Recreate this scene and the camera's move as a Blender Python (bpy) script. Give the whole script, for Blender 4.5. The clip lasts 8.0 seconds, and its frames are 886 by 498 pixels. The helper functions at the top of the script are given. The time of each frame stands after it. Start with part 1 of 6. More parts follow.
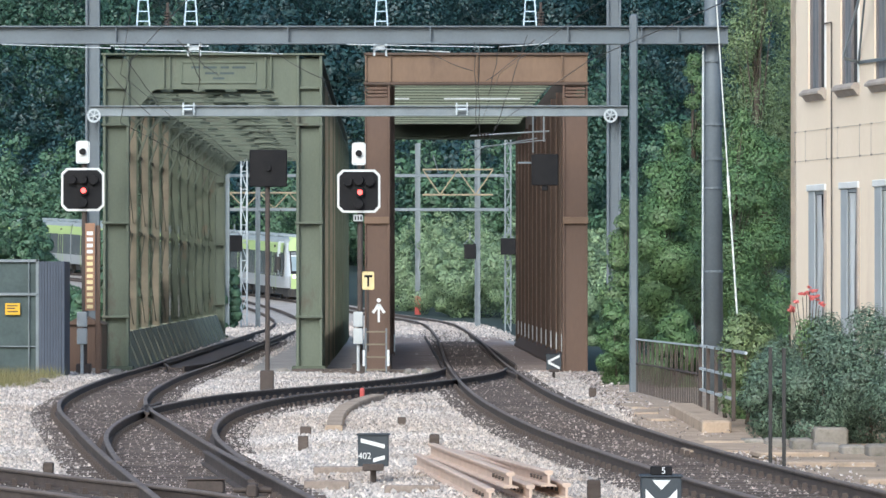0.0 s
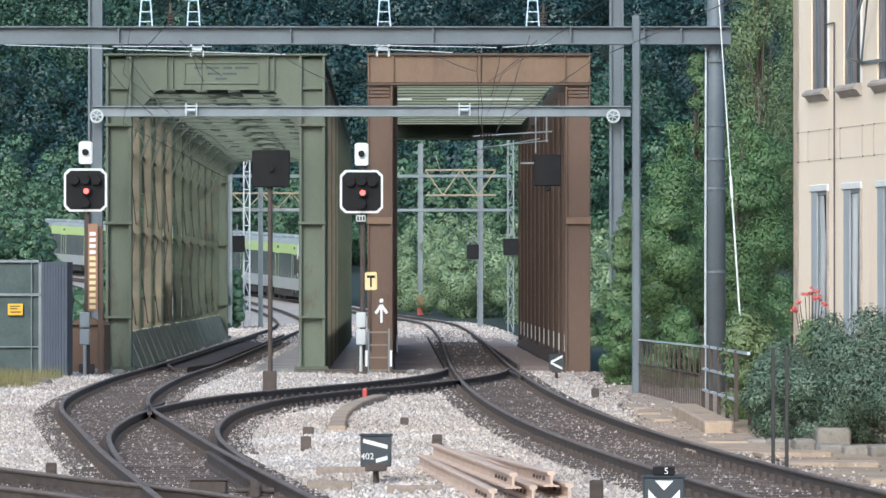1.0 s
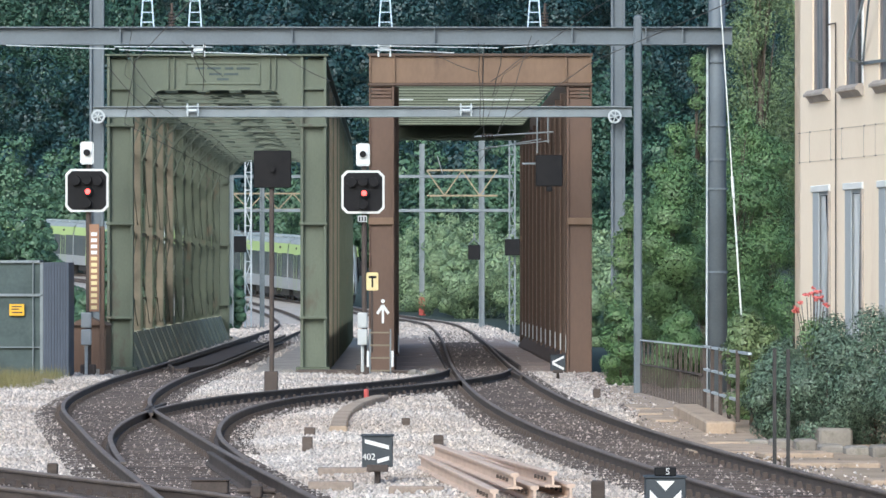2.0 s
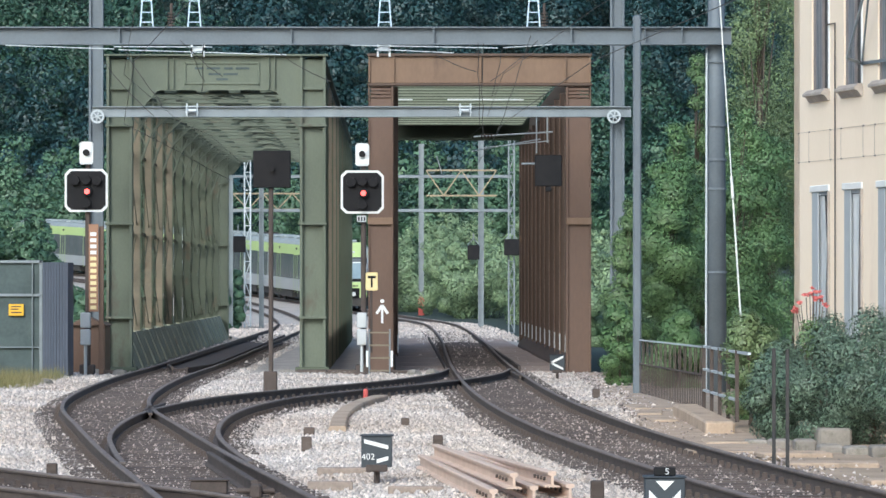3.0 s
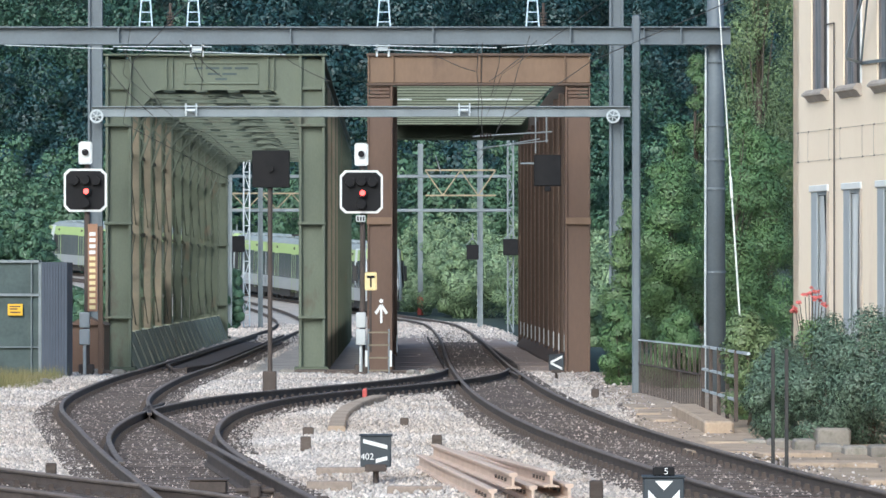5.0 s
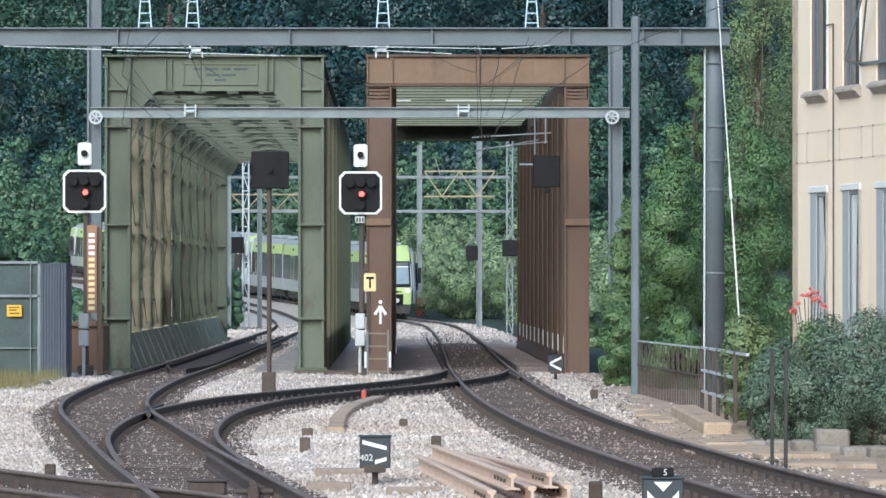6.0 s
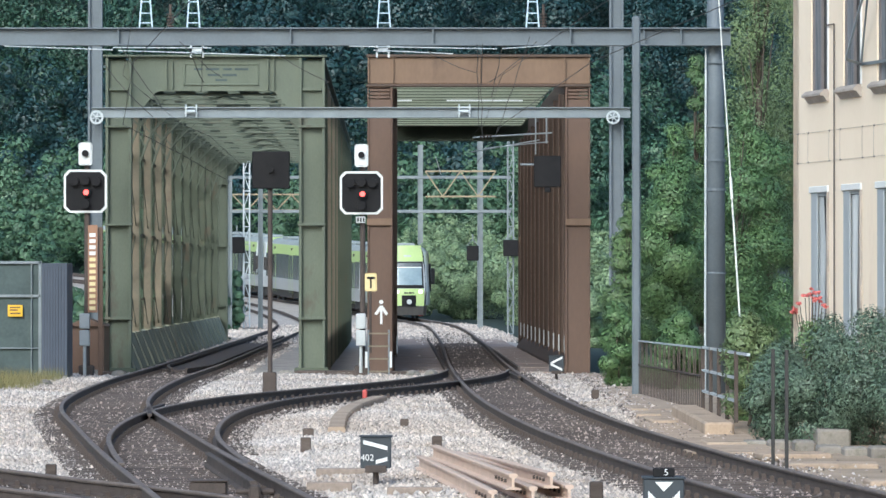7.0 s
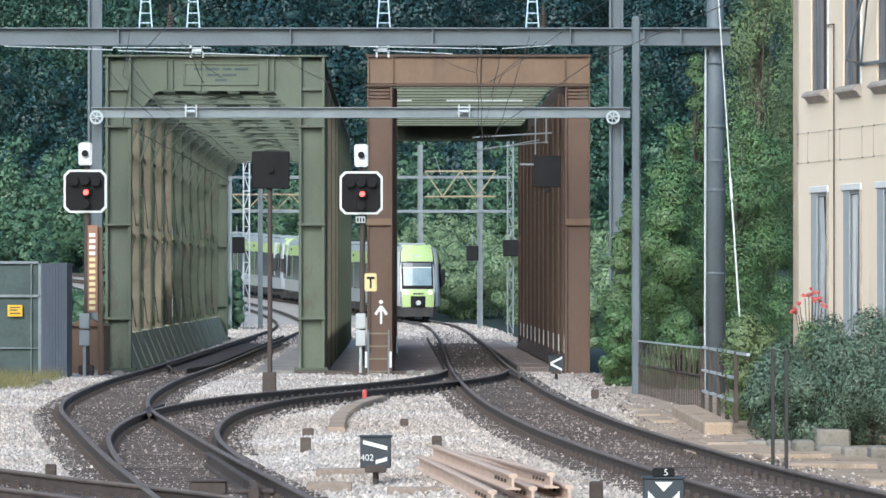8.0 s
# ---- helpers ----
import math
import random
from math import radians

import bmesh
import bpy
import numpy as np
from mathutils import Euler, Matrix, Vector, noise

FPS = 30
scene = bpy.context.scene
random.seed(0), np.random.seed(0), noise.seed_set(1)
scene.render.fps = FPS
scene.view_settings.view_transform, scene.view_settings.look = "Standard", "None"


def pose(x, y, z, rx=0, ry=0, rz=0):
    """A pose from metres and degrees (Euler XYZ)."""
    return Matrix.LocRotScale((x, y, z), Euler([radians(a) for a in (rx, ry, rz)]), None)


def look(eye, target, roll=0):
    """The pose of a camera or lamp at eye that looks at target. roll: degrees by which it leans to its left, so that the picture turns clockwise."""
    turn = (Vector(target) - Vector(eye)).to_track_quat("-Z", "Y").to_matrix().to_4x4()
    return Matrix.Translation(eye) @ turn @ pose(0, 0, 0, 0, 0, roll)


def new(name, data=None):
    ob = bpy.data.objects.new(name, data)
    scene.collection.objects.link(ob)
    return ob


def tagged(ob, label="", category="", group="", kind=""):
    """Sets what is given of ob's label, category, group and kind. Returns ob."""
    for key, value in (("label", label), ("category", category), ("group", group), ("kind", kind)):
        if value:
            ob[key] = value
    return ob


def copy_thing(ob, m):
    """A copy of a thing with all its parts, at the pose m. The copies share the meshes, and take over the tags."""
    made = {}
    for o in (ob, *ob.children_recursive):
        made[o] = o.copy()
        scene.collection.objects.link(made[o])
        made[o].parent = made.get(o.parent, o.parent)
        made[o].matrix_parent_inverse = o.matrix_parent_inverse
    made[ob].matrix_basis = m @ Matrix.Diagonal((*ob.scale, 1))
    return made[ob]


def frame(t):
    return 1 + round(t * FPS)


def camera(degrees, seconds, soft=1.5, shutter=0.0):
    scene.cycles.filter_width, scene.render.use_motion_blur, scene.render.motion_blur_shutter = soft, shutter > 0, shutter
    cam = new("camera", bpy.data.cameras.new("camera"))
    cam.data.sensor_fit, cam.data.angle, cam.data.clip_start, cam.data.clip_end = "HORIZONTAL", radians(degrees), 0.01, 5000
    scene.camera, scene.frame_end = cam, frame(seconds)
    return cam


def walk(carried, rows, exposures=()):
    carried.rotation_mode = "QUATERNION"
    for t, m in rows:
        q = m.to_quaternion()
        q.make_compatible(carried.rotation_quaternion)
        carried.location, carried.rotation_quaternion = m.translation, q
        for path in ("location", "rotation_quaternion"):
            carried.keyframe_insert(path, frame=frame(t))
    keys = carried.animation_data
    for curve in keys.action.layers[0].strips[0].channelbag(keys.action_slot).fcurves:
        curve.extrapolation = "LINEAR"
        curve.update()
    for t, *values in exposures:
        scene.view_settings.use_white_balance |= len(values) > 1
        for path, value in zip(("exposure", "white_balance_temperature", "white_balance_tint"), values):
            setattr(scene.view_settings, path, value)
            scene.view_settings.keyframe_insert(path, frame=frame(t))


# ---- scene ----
# Metres; x right, y along the line of sight, z up from the rail head.
EYE = (0.0, 0.0, 2.1)
cam = camera(11.2, 8.0, soft=1.5)
walk(cam, [
    (0.0, pose(*EYE, 90.4228, 0, -0.0354)),
    (0.5, pose(*EYE, 90.4228, 0, -0.0135)),
    (1.0, pose(*EYE, 90.4287, 0, -0.0012)),
    (1.5, pose(*EYE, 90.4338, 0, 0.0195)),
    (3.0, pose(*EYE, 90.4338, 0, 0.0087)),
    (3.5, pose(*EYE, 90.4228, 0, 0.0000)),
    (4.0, pose(*EYE, 90.4192, 0, -0.0196)),
    (4.5, pose(*EYE, 90.4228, 0, -0.0024)),
    (6.0, pose(*EYE, 90.4447, 0, -0.0135)),
    (6.5, pose(*EYE, 90.4447, 0, -0.0292)),
    (7.0, pose(*EYE, 90.4447, 0, -0.0025)),
    (7.5, pose(*EYE, 90.4703, 0, -0.0135)),
    (8.0, pose(*EYE, 90.4447, 0, -0.0049)),
], exposures=[(0.0, 0.57, 5960, 5), (8.0, 0.57, 5880, 3)])

# ---- light: a bright overcast sky ----
world = bpy.data.worlds.new("overcast_sky")
scene.world = world
world.use_nodes = True
wn = world.node_tree.nodes
sky = wn.new("ShaderNodeTexSky")
sky.sky_type = "NISHITA"
sky.sun_disc = False
sky.sun_elevation = radians(33)
sky.sun_rotation = radians(200)
sky.air_density, sky.dust_density, sky.ozone_density = 1.0, 2.0, 1.0
wn["Background"].inputs["Strength"].default_value = 0.15
world.node_tree.links.new(sky.outputs["Color"], wn["Background"].inputs["Color"])
sun_data = bpy.data.lights.new("sun", "SUN")
sun_data.energy, sun_data.angle, sun_data.color = 1.5, radians(30), (1.0, 0.98, 0.95)
sun = new("sun", sun_data)
sun.matrix_world = look((-45, -75, 92), (0, 60, 0))


# ---- materials ----
def mat(name, c1, c2=None, rough=0.7, metal=0.0, scale=6.0, fine=60.0, bump=0.15, spots=None, spot_amount=0.5,
        island=0.0, per_object=0.0, stretch=(1, 1, 1)):
    """Two noises, coarse and fine, between two colours; optional stains of a third colour."""
    m = bpy.data.materials.new(name)
    m.use_nodes = True
    nt = m.node_tree
    n, ln = nt.nodes, nt.links.new
    bsdf = n["Principled BSDF"]
    bsdf.inputs["Roughness"].default_value = rough
    bsdf.inputs["Metallic"].default_value = metal
    co = n.new("ShaderNodeTexCoord")
    mp = n.new("ShaderNodeMapping")
    mp.inputs["Scale"].default_value = stretch
    ln(co.outputs["Object"], mp.inputs["Vector"])
    c2 = c2 or tuple(v * 0.75 for v in c1)
    big, small = n.new("ShaderNodeTexNoise"), n.new("ShaderNodeTexNoise")
    big.inputs["Scale"].default_value, big.inputs["Detail"].default_value = scale, 5.0
    small.inputs["Scale"].default_value, small.inputs["Detail"].default_value = fine, 3.0
    for tex in (big, small):
        ln(mp.outputs["Vector"], tex.inputs["Vector"])
    add = n.new("ShaderNodeMath")
    add.operation = "MULTIPLY_ADD"
    ln(small.outputs["Fac"], add.inputs[0])
    add.inputs[1].default_value = 0.5
    ln(big.outputs["Fac"], add.inputs[2])
    rng = n.new("ShaderNodeMapRange")
    rng.inputs["From Min"].default_value, rng.inputs["From Max"].default_value = 0.5, 1.0
    ln(add.outputs[0], rng.inputs["Value"])
    mix = n.new("ShaderNodeMix")
    mix.data_type = "RGBA"
    mix.inputs[6].default_value, mix.inputs[7].default_value = (*c1, 1), (*c2, 1)
    ln(rng.outputs[0], mix.inputs[0])
    out = mix.outputs[2]
    if spots:
        tex = n.new("ShaderNodeTexNoise")
        tex.inputs["Scale"].default_value, tex.inputs["Detail"].default_value = scale * 0.6, 8.0
        tex.inputs["Roughness"].default_value = 0.7
        ln(mp.outputs["Vector"], tex.inputs["Vector"])
        ramp = n.new("ShaderNodeMapRange")
        ramp.inputs["From Min"].default_value, ramp.inputs["From Max"].default_value = 0.72 - 0.3 * spot_amount, 0.8 - 0.25 * spot_amount
        ln(tex.outputs["Fac"], ramp.inputs["Value"])
        m2 = n.new("ShaderNodeMix")
        m2.data_type = "RGBA"
        m2.inputs[7].default_value = (*spots, 1)
        ln(out, m2.inputs[6])
        ln(ramp.outputs[0], m2.inputs[0])
        out = m2.outputs[2]
    for amount, kind, sock in ((island, "ShaderNodeNewGeometry", "Random Per Island"), (per_object, "ShaderNodeObjectInfo", "Random")):
        if amount:
            src = n.new(kind)
            mr = n.new("ShaderNodeMapRange")
            mr.inputs["To Min"].default_value, mr.inputs["To Max"].default_value = 1 - amount, 1 + amount
            ln(src.outputs[sock], mr.inputs["Value"])
            hsv = n.new("ShaderNodeHueSaturation")
            ln(mr.outputs[0], hsv.inputs["Value"])
            ln(out, hsv.inputs["Color"])
            out = hsv.outputs[0]
    ln(out, bsdf.inputs["Base Color"])
    if bump:
        b = n.new("ShaderNodeBump")
        b.inputs["Strength"].default_value, b.inputs["Distance"].default_value = bump, 0.02
        ln(add.outputs[0], b.inputs["Height"])
        ln(b.outputs[0], bsdf.inputs["Normal"])
    return m


def leaf_mat(name, c1, c2, island=0.35):
    """Leaves: colour varies from leaf to leaf and in large patches; a little light comes through."""
    m = mat(name, c1, c2, rough=0.5, scale=0.45, fine=2.5, bump=0, island=island)
    m.node_tree.nodes["Principled BSDF"].inputs["Subsurface Weight"].default_value = 0.0
    return m


def glow_mat(name, colour, strength):
    m = bpy.data.materials.new(name)
    m.use_nodes = True
    b = m.node_tree.nodes["Principled BSDF"]
    b.inputs["Base Color"].default_value = (*colour, 1)
    b.inputs["Emission Color"].default_value = (*colour, 1)
    b.inputs["Emission Strength"].default_value = strength
    return m


GREEN = mat("olive_green_paint", (0.15, 0.174, 0.127), (0.108, 0.127, 0.092), 0.6, scale=1.6, fine=25, spots=(0.10, 0.09, 0.063), spot_amount=0.5, stretch=(1, 1, 0.45))
GREEN_DK = mat("dark_weathered_green_paint", (0.105, 0.122, 0.08), (0.075, 0.09, 0.06), 0.65, scale=1.5, fine=20, spots=(0.13, 0.095, 0.06), spot_amount=0.45)
TAN = mat("rusty_tan_paint", (0.25, 0.205, 0.145), (0.16, 0.14, 0.10), 0.7, scale=1.2, fine=18, spots=(0.15, 0.105, 0.07), spot_amount=0.4)
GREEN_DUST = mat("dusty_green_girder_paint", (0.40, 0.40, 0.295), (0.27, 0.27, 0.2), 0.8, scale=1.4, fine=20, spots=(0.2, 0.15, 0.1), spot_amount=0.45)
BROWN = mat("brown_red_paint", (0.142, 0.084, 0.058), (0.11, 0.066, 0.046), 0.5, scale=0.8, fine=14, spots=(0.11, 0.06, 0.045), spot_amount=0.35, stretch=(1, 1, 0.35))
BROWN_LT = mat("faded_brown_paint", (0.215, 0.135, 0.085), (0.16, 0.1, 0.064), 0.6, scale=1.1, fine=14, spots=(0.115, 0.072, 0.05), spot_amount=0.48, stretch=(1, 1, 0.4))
# Darker copy of the brown; wall and far portal shade is put into it.
BROWN_DK = mat("darkened_brown_paint", (0.10, 0.062, 0.045), (0.075, 0.05, 0.036), 0.6, scale=1.0, fine=14)
ROOF_GREEN = mat("grey_green_deck_paint", (0.34, 0.37, 0.28), (0.25, 0.28, 0.205), 0.6, scale=0.8, fine=12, spots=(0.14, 0.12, 0.08), spot_amount=0.4)
GALV = mat("galvanised_steel", (0.25, 0.285, 0.305), (0.18, 0.205, 0.225), 0.5, 0.35, scale=2, fine=30, spots=(0.24, 0.25, 0.25), spot_amount=0.4)
GALV_LT = mat("pale_galvanised_steel", (0.58, 0.62, 0.64), (0.45, 0.5, 0.53), 0.5, 0.2, scale=2, fine=30)
MAST = mat("grey_mast_paint", (0.165, 0.195, 0.22), (0.125, 0.147, 0.168), 0.6, 0.1, scale=1.0, fine=20, spots=(0.18, 0.19, 0.2), spot_amount=0.35)
RUSTY = mat("rust_brown_steel", (0.098, 0.076, 0.065), (0.068, 0.053, 0.047), 0.8, 0.1, scale=3, fine=30)
YELLOWED = mat("yellowed_beam_paint", (0.38, 0.30, 0.19), (0.30, 0.25, 0.17), 0.7, scale=2, fine=20)
BLACK = mat("black_enamel", (0.012, 0.012, 0.014), (0.02, 0.019, 0.02), 0.6, scale=3, fine=40, bump=0.05)
BLACK.node_tree.nodes["Principled BSDF"].inputs["Specular IOR Level"].default_value = 0.15
SLATE = mat("slate_enamel", (0.03, 0.038, 0.048), (0.045, 0.055, 0.065), 0.5, scale=4, fine=40, bump=0.05)
WHITE = mat("white_enamel", (0.78, 0.79, 0.78), (0.7, 0.71, 0.7), 0.4, scale=4, fine=40, bump=0.05)
PALE_BOX = mat("pale_grey_box_paint", (0.55, 0.57, 0.57), (0.45, 0.47, 0.47), 0.5, scale=4, fine=40)
ORANGE = mat("orange_marker_paint", (0.34, 0.18, 0.105), (0.27, 0.145, 0.09), 0.6, scale=4, fine=40)
YELLOW = mat("yellow_sign_paint", (0.85, 0.5, 0.03), (0.75, 0.42, 0.03), 0.5, scale=6, fine=40, bump=0.03)
CREAM = mat("cream_sign_paint", (0.78, 0.66, 0.36), (0.72, 0.58, 0.3), 0.5, scale=6, fine=40, bump=0.03)
RED_LAMP = glow_mat("red_lamp", (1.0, 0.06, 0.05), 3.2)
RED_PAINT = mat("red_paint", (0.6, 0.12, 0.1), (0.5, 0.09, 0.08), 0.5)
RAIL_TOP = mat("worn_rail_steel", (0.21, 0.172, 0.15), (0.115, 0.091, 0.079), 0.75, 0.0, scale=2, fine=40, bump=0.08)
RAIL = mat("rail_rust", (0.1, 0.076, 0.065), (0.06, 0.046, 0.039), 0.8, 0.0, scale=4, fine=40)
SLEEPER = mat("oiled_timber", (0.075, 0.055, 0.045), (0.12, 0.095, 0.08), 0.85, scale=3, fine=30, per_object=0.3, stretch=(1, 6, 6))
PLANK = mat("weathered_plank", (0.36, 0.29, 0.24), (0.24, 0.19, 0.155), 0.9, scale=3, fine=25, stretch=(6, 1, 6))
FRESH_WOOD = mat("pink_brown_rail_offcut", (0.66, 0.50, 0.40), (0.54, 0.40, 0.31), 0.75, scale=3, fine=25, spots=(0.42, 0.26, 0.18), spot_amount=0.4)
GRAVEL = mat("ballast_bed", (0.53, 0.48, 0.43), (0.34, 0.30, 0.265), 0.95, scale=1.2, fine=22, bump=1.0)
GRAVEL_DK = mat("dark_ballast_bed", (0.15, 0.125, 0.11), (0.08, 0.068, 0.06), 0.95, scale=1.5, fine=22, bump=1.0)
STONE = mat("pale_ballast_stone", (0.71, 0.64, 0.58), (0.48, 0.385, 0.31), 0.9, scale=0.3, fine=12, bump=0.1, island=0.4, spots=(0.46, 0.37, 0.29), spot_amount=0.48)
STONE_DK = mat("brown_ballast_stone", (0.45, 0.365, 0.32), (0.165, 0.128, 0.112), 0.9, scale=0.5, fine=12, bump=0.1, island=0.8)
DECK = mat("chequer_deck_steel", (0.38, 0.295, 0.25), (0.25, 0.19, 0.16), 0.8, scale=1.2, fine=14, bump=0.4, spots=(0.27, 0.235, 0.21), spot_amount=0.4)
CONCRETE = mat("stained_concrete", (0.50, 0.385, 0.285), (0.33, 0.25, 0.185), 0.9, scale=1.5, fine=25, bump=0.3, spots=(0.2, 0.17, 0.13), spot_amount=0.45)
KERB = mat("grey_kerb_stone", (0.30, 0.27, 0.235), (0.2, 0.18, 0.155), 0.9, scale=3, fine=25, bump=0.4, spots=(0.13, 0.125, 0.09), spot_amount=0.5, per_object=0.15)
PLASTER = mat("cream_plaster", (0.82, 0.70, 0.56), (0.76, 0.64, 0.50), 0.9, scale=0.6, fine=20, bump=0.08, spots=(0.70, 0.57, 0.45), spot_amount=0.5, stretch=(1, 1, 0.3))
STONE_TRIM = mat("grey_stone_trim", (0.42, 0.37, 0.33), (0.3, 0.265, 0.235), 0.85, scale=3, fine=30)
SHUTTER = mat("grey_blue_shutter_paint", (0.42, 0.45, 0.47), (0.33, 0.36, 0.38), 0.6, scale=2, fine=20, stretch=(1, 1, 0.2))
CURTAIN = mat("pale_blue_grey_cloth", (0.50, 0.52, 0.53), (0.34, 0.36, 0.37), 0.9, scale=1.5, fine=12, stretch=(1, 1, 0.25), bump=0.1)
NET = mat("greyed_net_cloth", (0.2, 0.21, 0.23), (0.08, 0.09, 0.1), 0.9, scale=3, fine=12, stretch=(1, 3, 0.2), bump=0.1)
WIN_FRAME = mat("dull_window_frame", (0.2, 0.18, 0.18), (0.15, 0.135, 0.135), 0.6, scale=3, fine=30)
DARK_IN = mat("dark_window_glass", (0.03, 0.035, 0.04), (0.05, 0.055, 0.06), 0.12, scale=1, fine=5, bump=0)
DRYGRASS = mat("dry_grass_ground", (0.30, 0.24, 0.12), (0.15, 0.16, 0.06), 0.95, scale=0.6, fine=8, bump=0.6)
EARTH = mat("trodden_earth", (0.42, 0.325, 0.235), (0.26, 0.2, 0.145), 0.95, scale=0.8, fine=16, bump=0.8, spots=(0.33, 0.3, 0.26), spot_amount=0.5)
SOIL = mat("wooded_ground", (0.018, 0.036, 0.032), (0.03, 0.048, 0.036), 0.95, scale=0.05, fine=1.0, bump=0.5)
BARK = mat("grey_brown_bark", (0.14, 0.11, 0.085), (0.08, 0.062, 0.05), 0.9, scale=3, fine=20, bump=0.5)
LEAF_A = leaf_mat("acacia_leaf", (0.17, 0.275, 0.105), (0.078, 0.158, 0.07))
LEAF_B = leaf_mat("birch_leaf", (0.21, 0.28, 0.125), (0.13, 0.19, 0.09))
LEAF_C = leaf_mat("laurel_leaf", (0.085, 0.142, 0.098), (0.16, 0.22, 0.155), 0.65)
LEAF_D = leaf_mat("shrub_leaf", (0.165, 0.25, 0.095), (0.09, 0.16, 0.072))
# Far leaves tinted blue-green: distance haze is put into their colour.
LEAF_HAZED = leaf_mat("hazed_hill_leaf", (0.013, 0.045, 0.052), (0.026, 0.069, 0.068), 0.25)
LEAF_HAZED2 = leaf_mat("hazed_hill_leaf_light", (0.052, 0.115, 0.07), (0.03, 0.078, 0.057), 0.25)
LEAF_MID = leaf_mat("foothill_leaf", (0.10, 0.185, 0.098), (0.062, 0.128, 0.08), 0.3)
LEAF_E = leaf_mat("light_shrub_leaf", (0.26, 0.345, 0.185), (0.17, 0.255, 0.14))
PETAL = mat("red_petal", (0.78, 0.22, 0.2), (0.66, 0.15, 0.14), 0.6, bump=0, island=0.3)
T_GREY = mat("train_silver_paint", (0.48, 0.50, 0.52), (0.42, 0.44, 0.46), 0.35, 0.3, scale=0.6, fine=10, bump=0.02)
T_ROOF = mat("train_roof_grey", (0.33, 0.37, 0.37), (0.27, 0.30, 0.30), 0.6, scale=0.8, fine=12, bump=0.05)
T_LIME = mat("train_lime_paint", (0.46, 0.59, 0.25), (0.41, 0.53, 0.22), 0.4, scale=0.6, fine=10, bump=0.02)
T_WHITE = mat("train_white_paint", (0.72, 0.76, 0.74), (0.66, 0.7, 0.68), 0.4, scale=0.6, fine=10, bump=0.02)
T_SILVER = mat("train_pale_silver_paint", (0.5, 0.53, 0.55), (0.43, 0.46, 0.48), 0.35, 0.2, scale=0.6, fine=10, bump=0.02)
T_GLASS = mat("train_tinted_glass", (0.10, 0.115, 0.125), (0.14, 0.155, 0.165), 0.18, scale=1, fine=6, bump=0)
T_SCREEN = mat("train_windscreen_glass", (0.28, 0.36, 0.40), (0.2, 0.27, 0.31), 0.1, scale=1.2, fine=6, bump=0)
T_DARK = mat("train_underframe", (0.03, 0.03, 0.032), (0.05, 0.045, 0.04), 0.7, scale=3, fine=20)
HEADLIGHT = glow_mat("headlight", (1.0, 0.97, 0.85), 0.7)
BLUE_CLAD = mat("blue_grey_corrugated_sheet", (0.085, 0.102, 0.14), (0.045, 0.056, 0.078), 0.6, 0.1, scale=2, fine=15, stretch=(1, 1, 0.15))
MESH_DK = mat("dark_green_mesh_panel", (0.08, 0.11, 0.11), (0.045, 0.065, 0.065), 0.7, scale=2, fine=15)
PIPE_WHITE = mat("white_guy_cover", (0.75, 0.75, 0.7), (0.6, 0.6, 0.55), 0.5)
WIRE = mat("copper_wire_dark", (0.06, 0.06, 0.06), (0.09, 0.085, 0.08), 0.6, 0.3)
BLUE_STEEL = mat("pale_blue_insulator", (0.55, 0.68, 0.8), (0.45, 0.58, 0.7), 0.4)


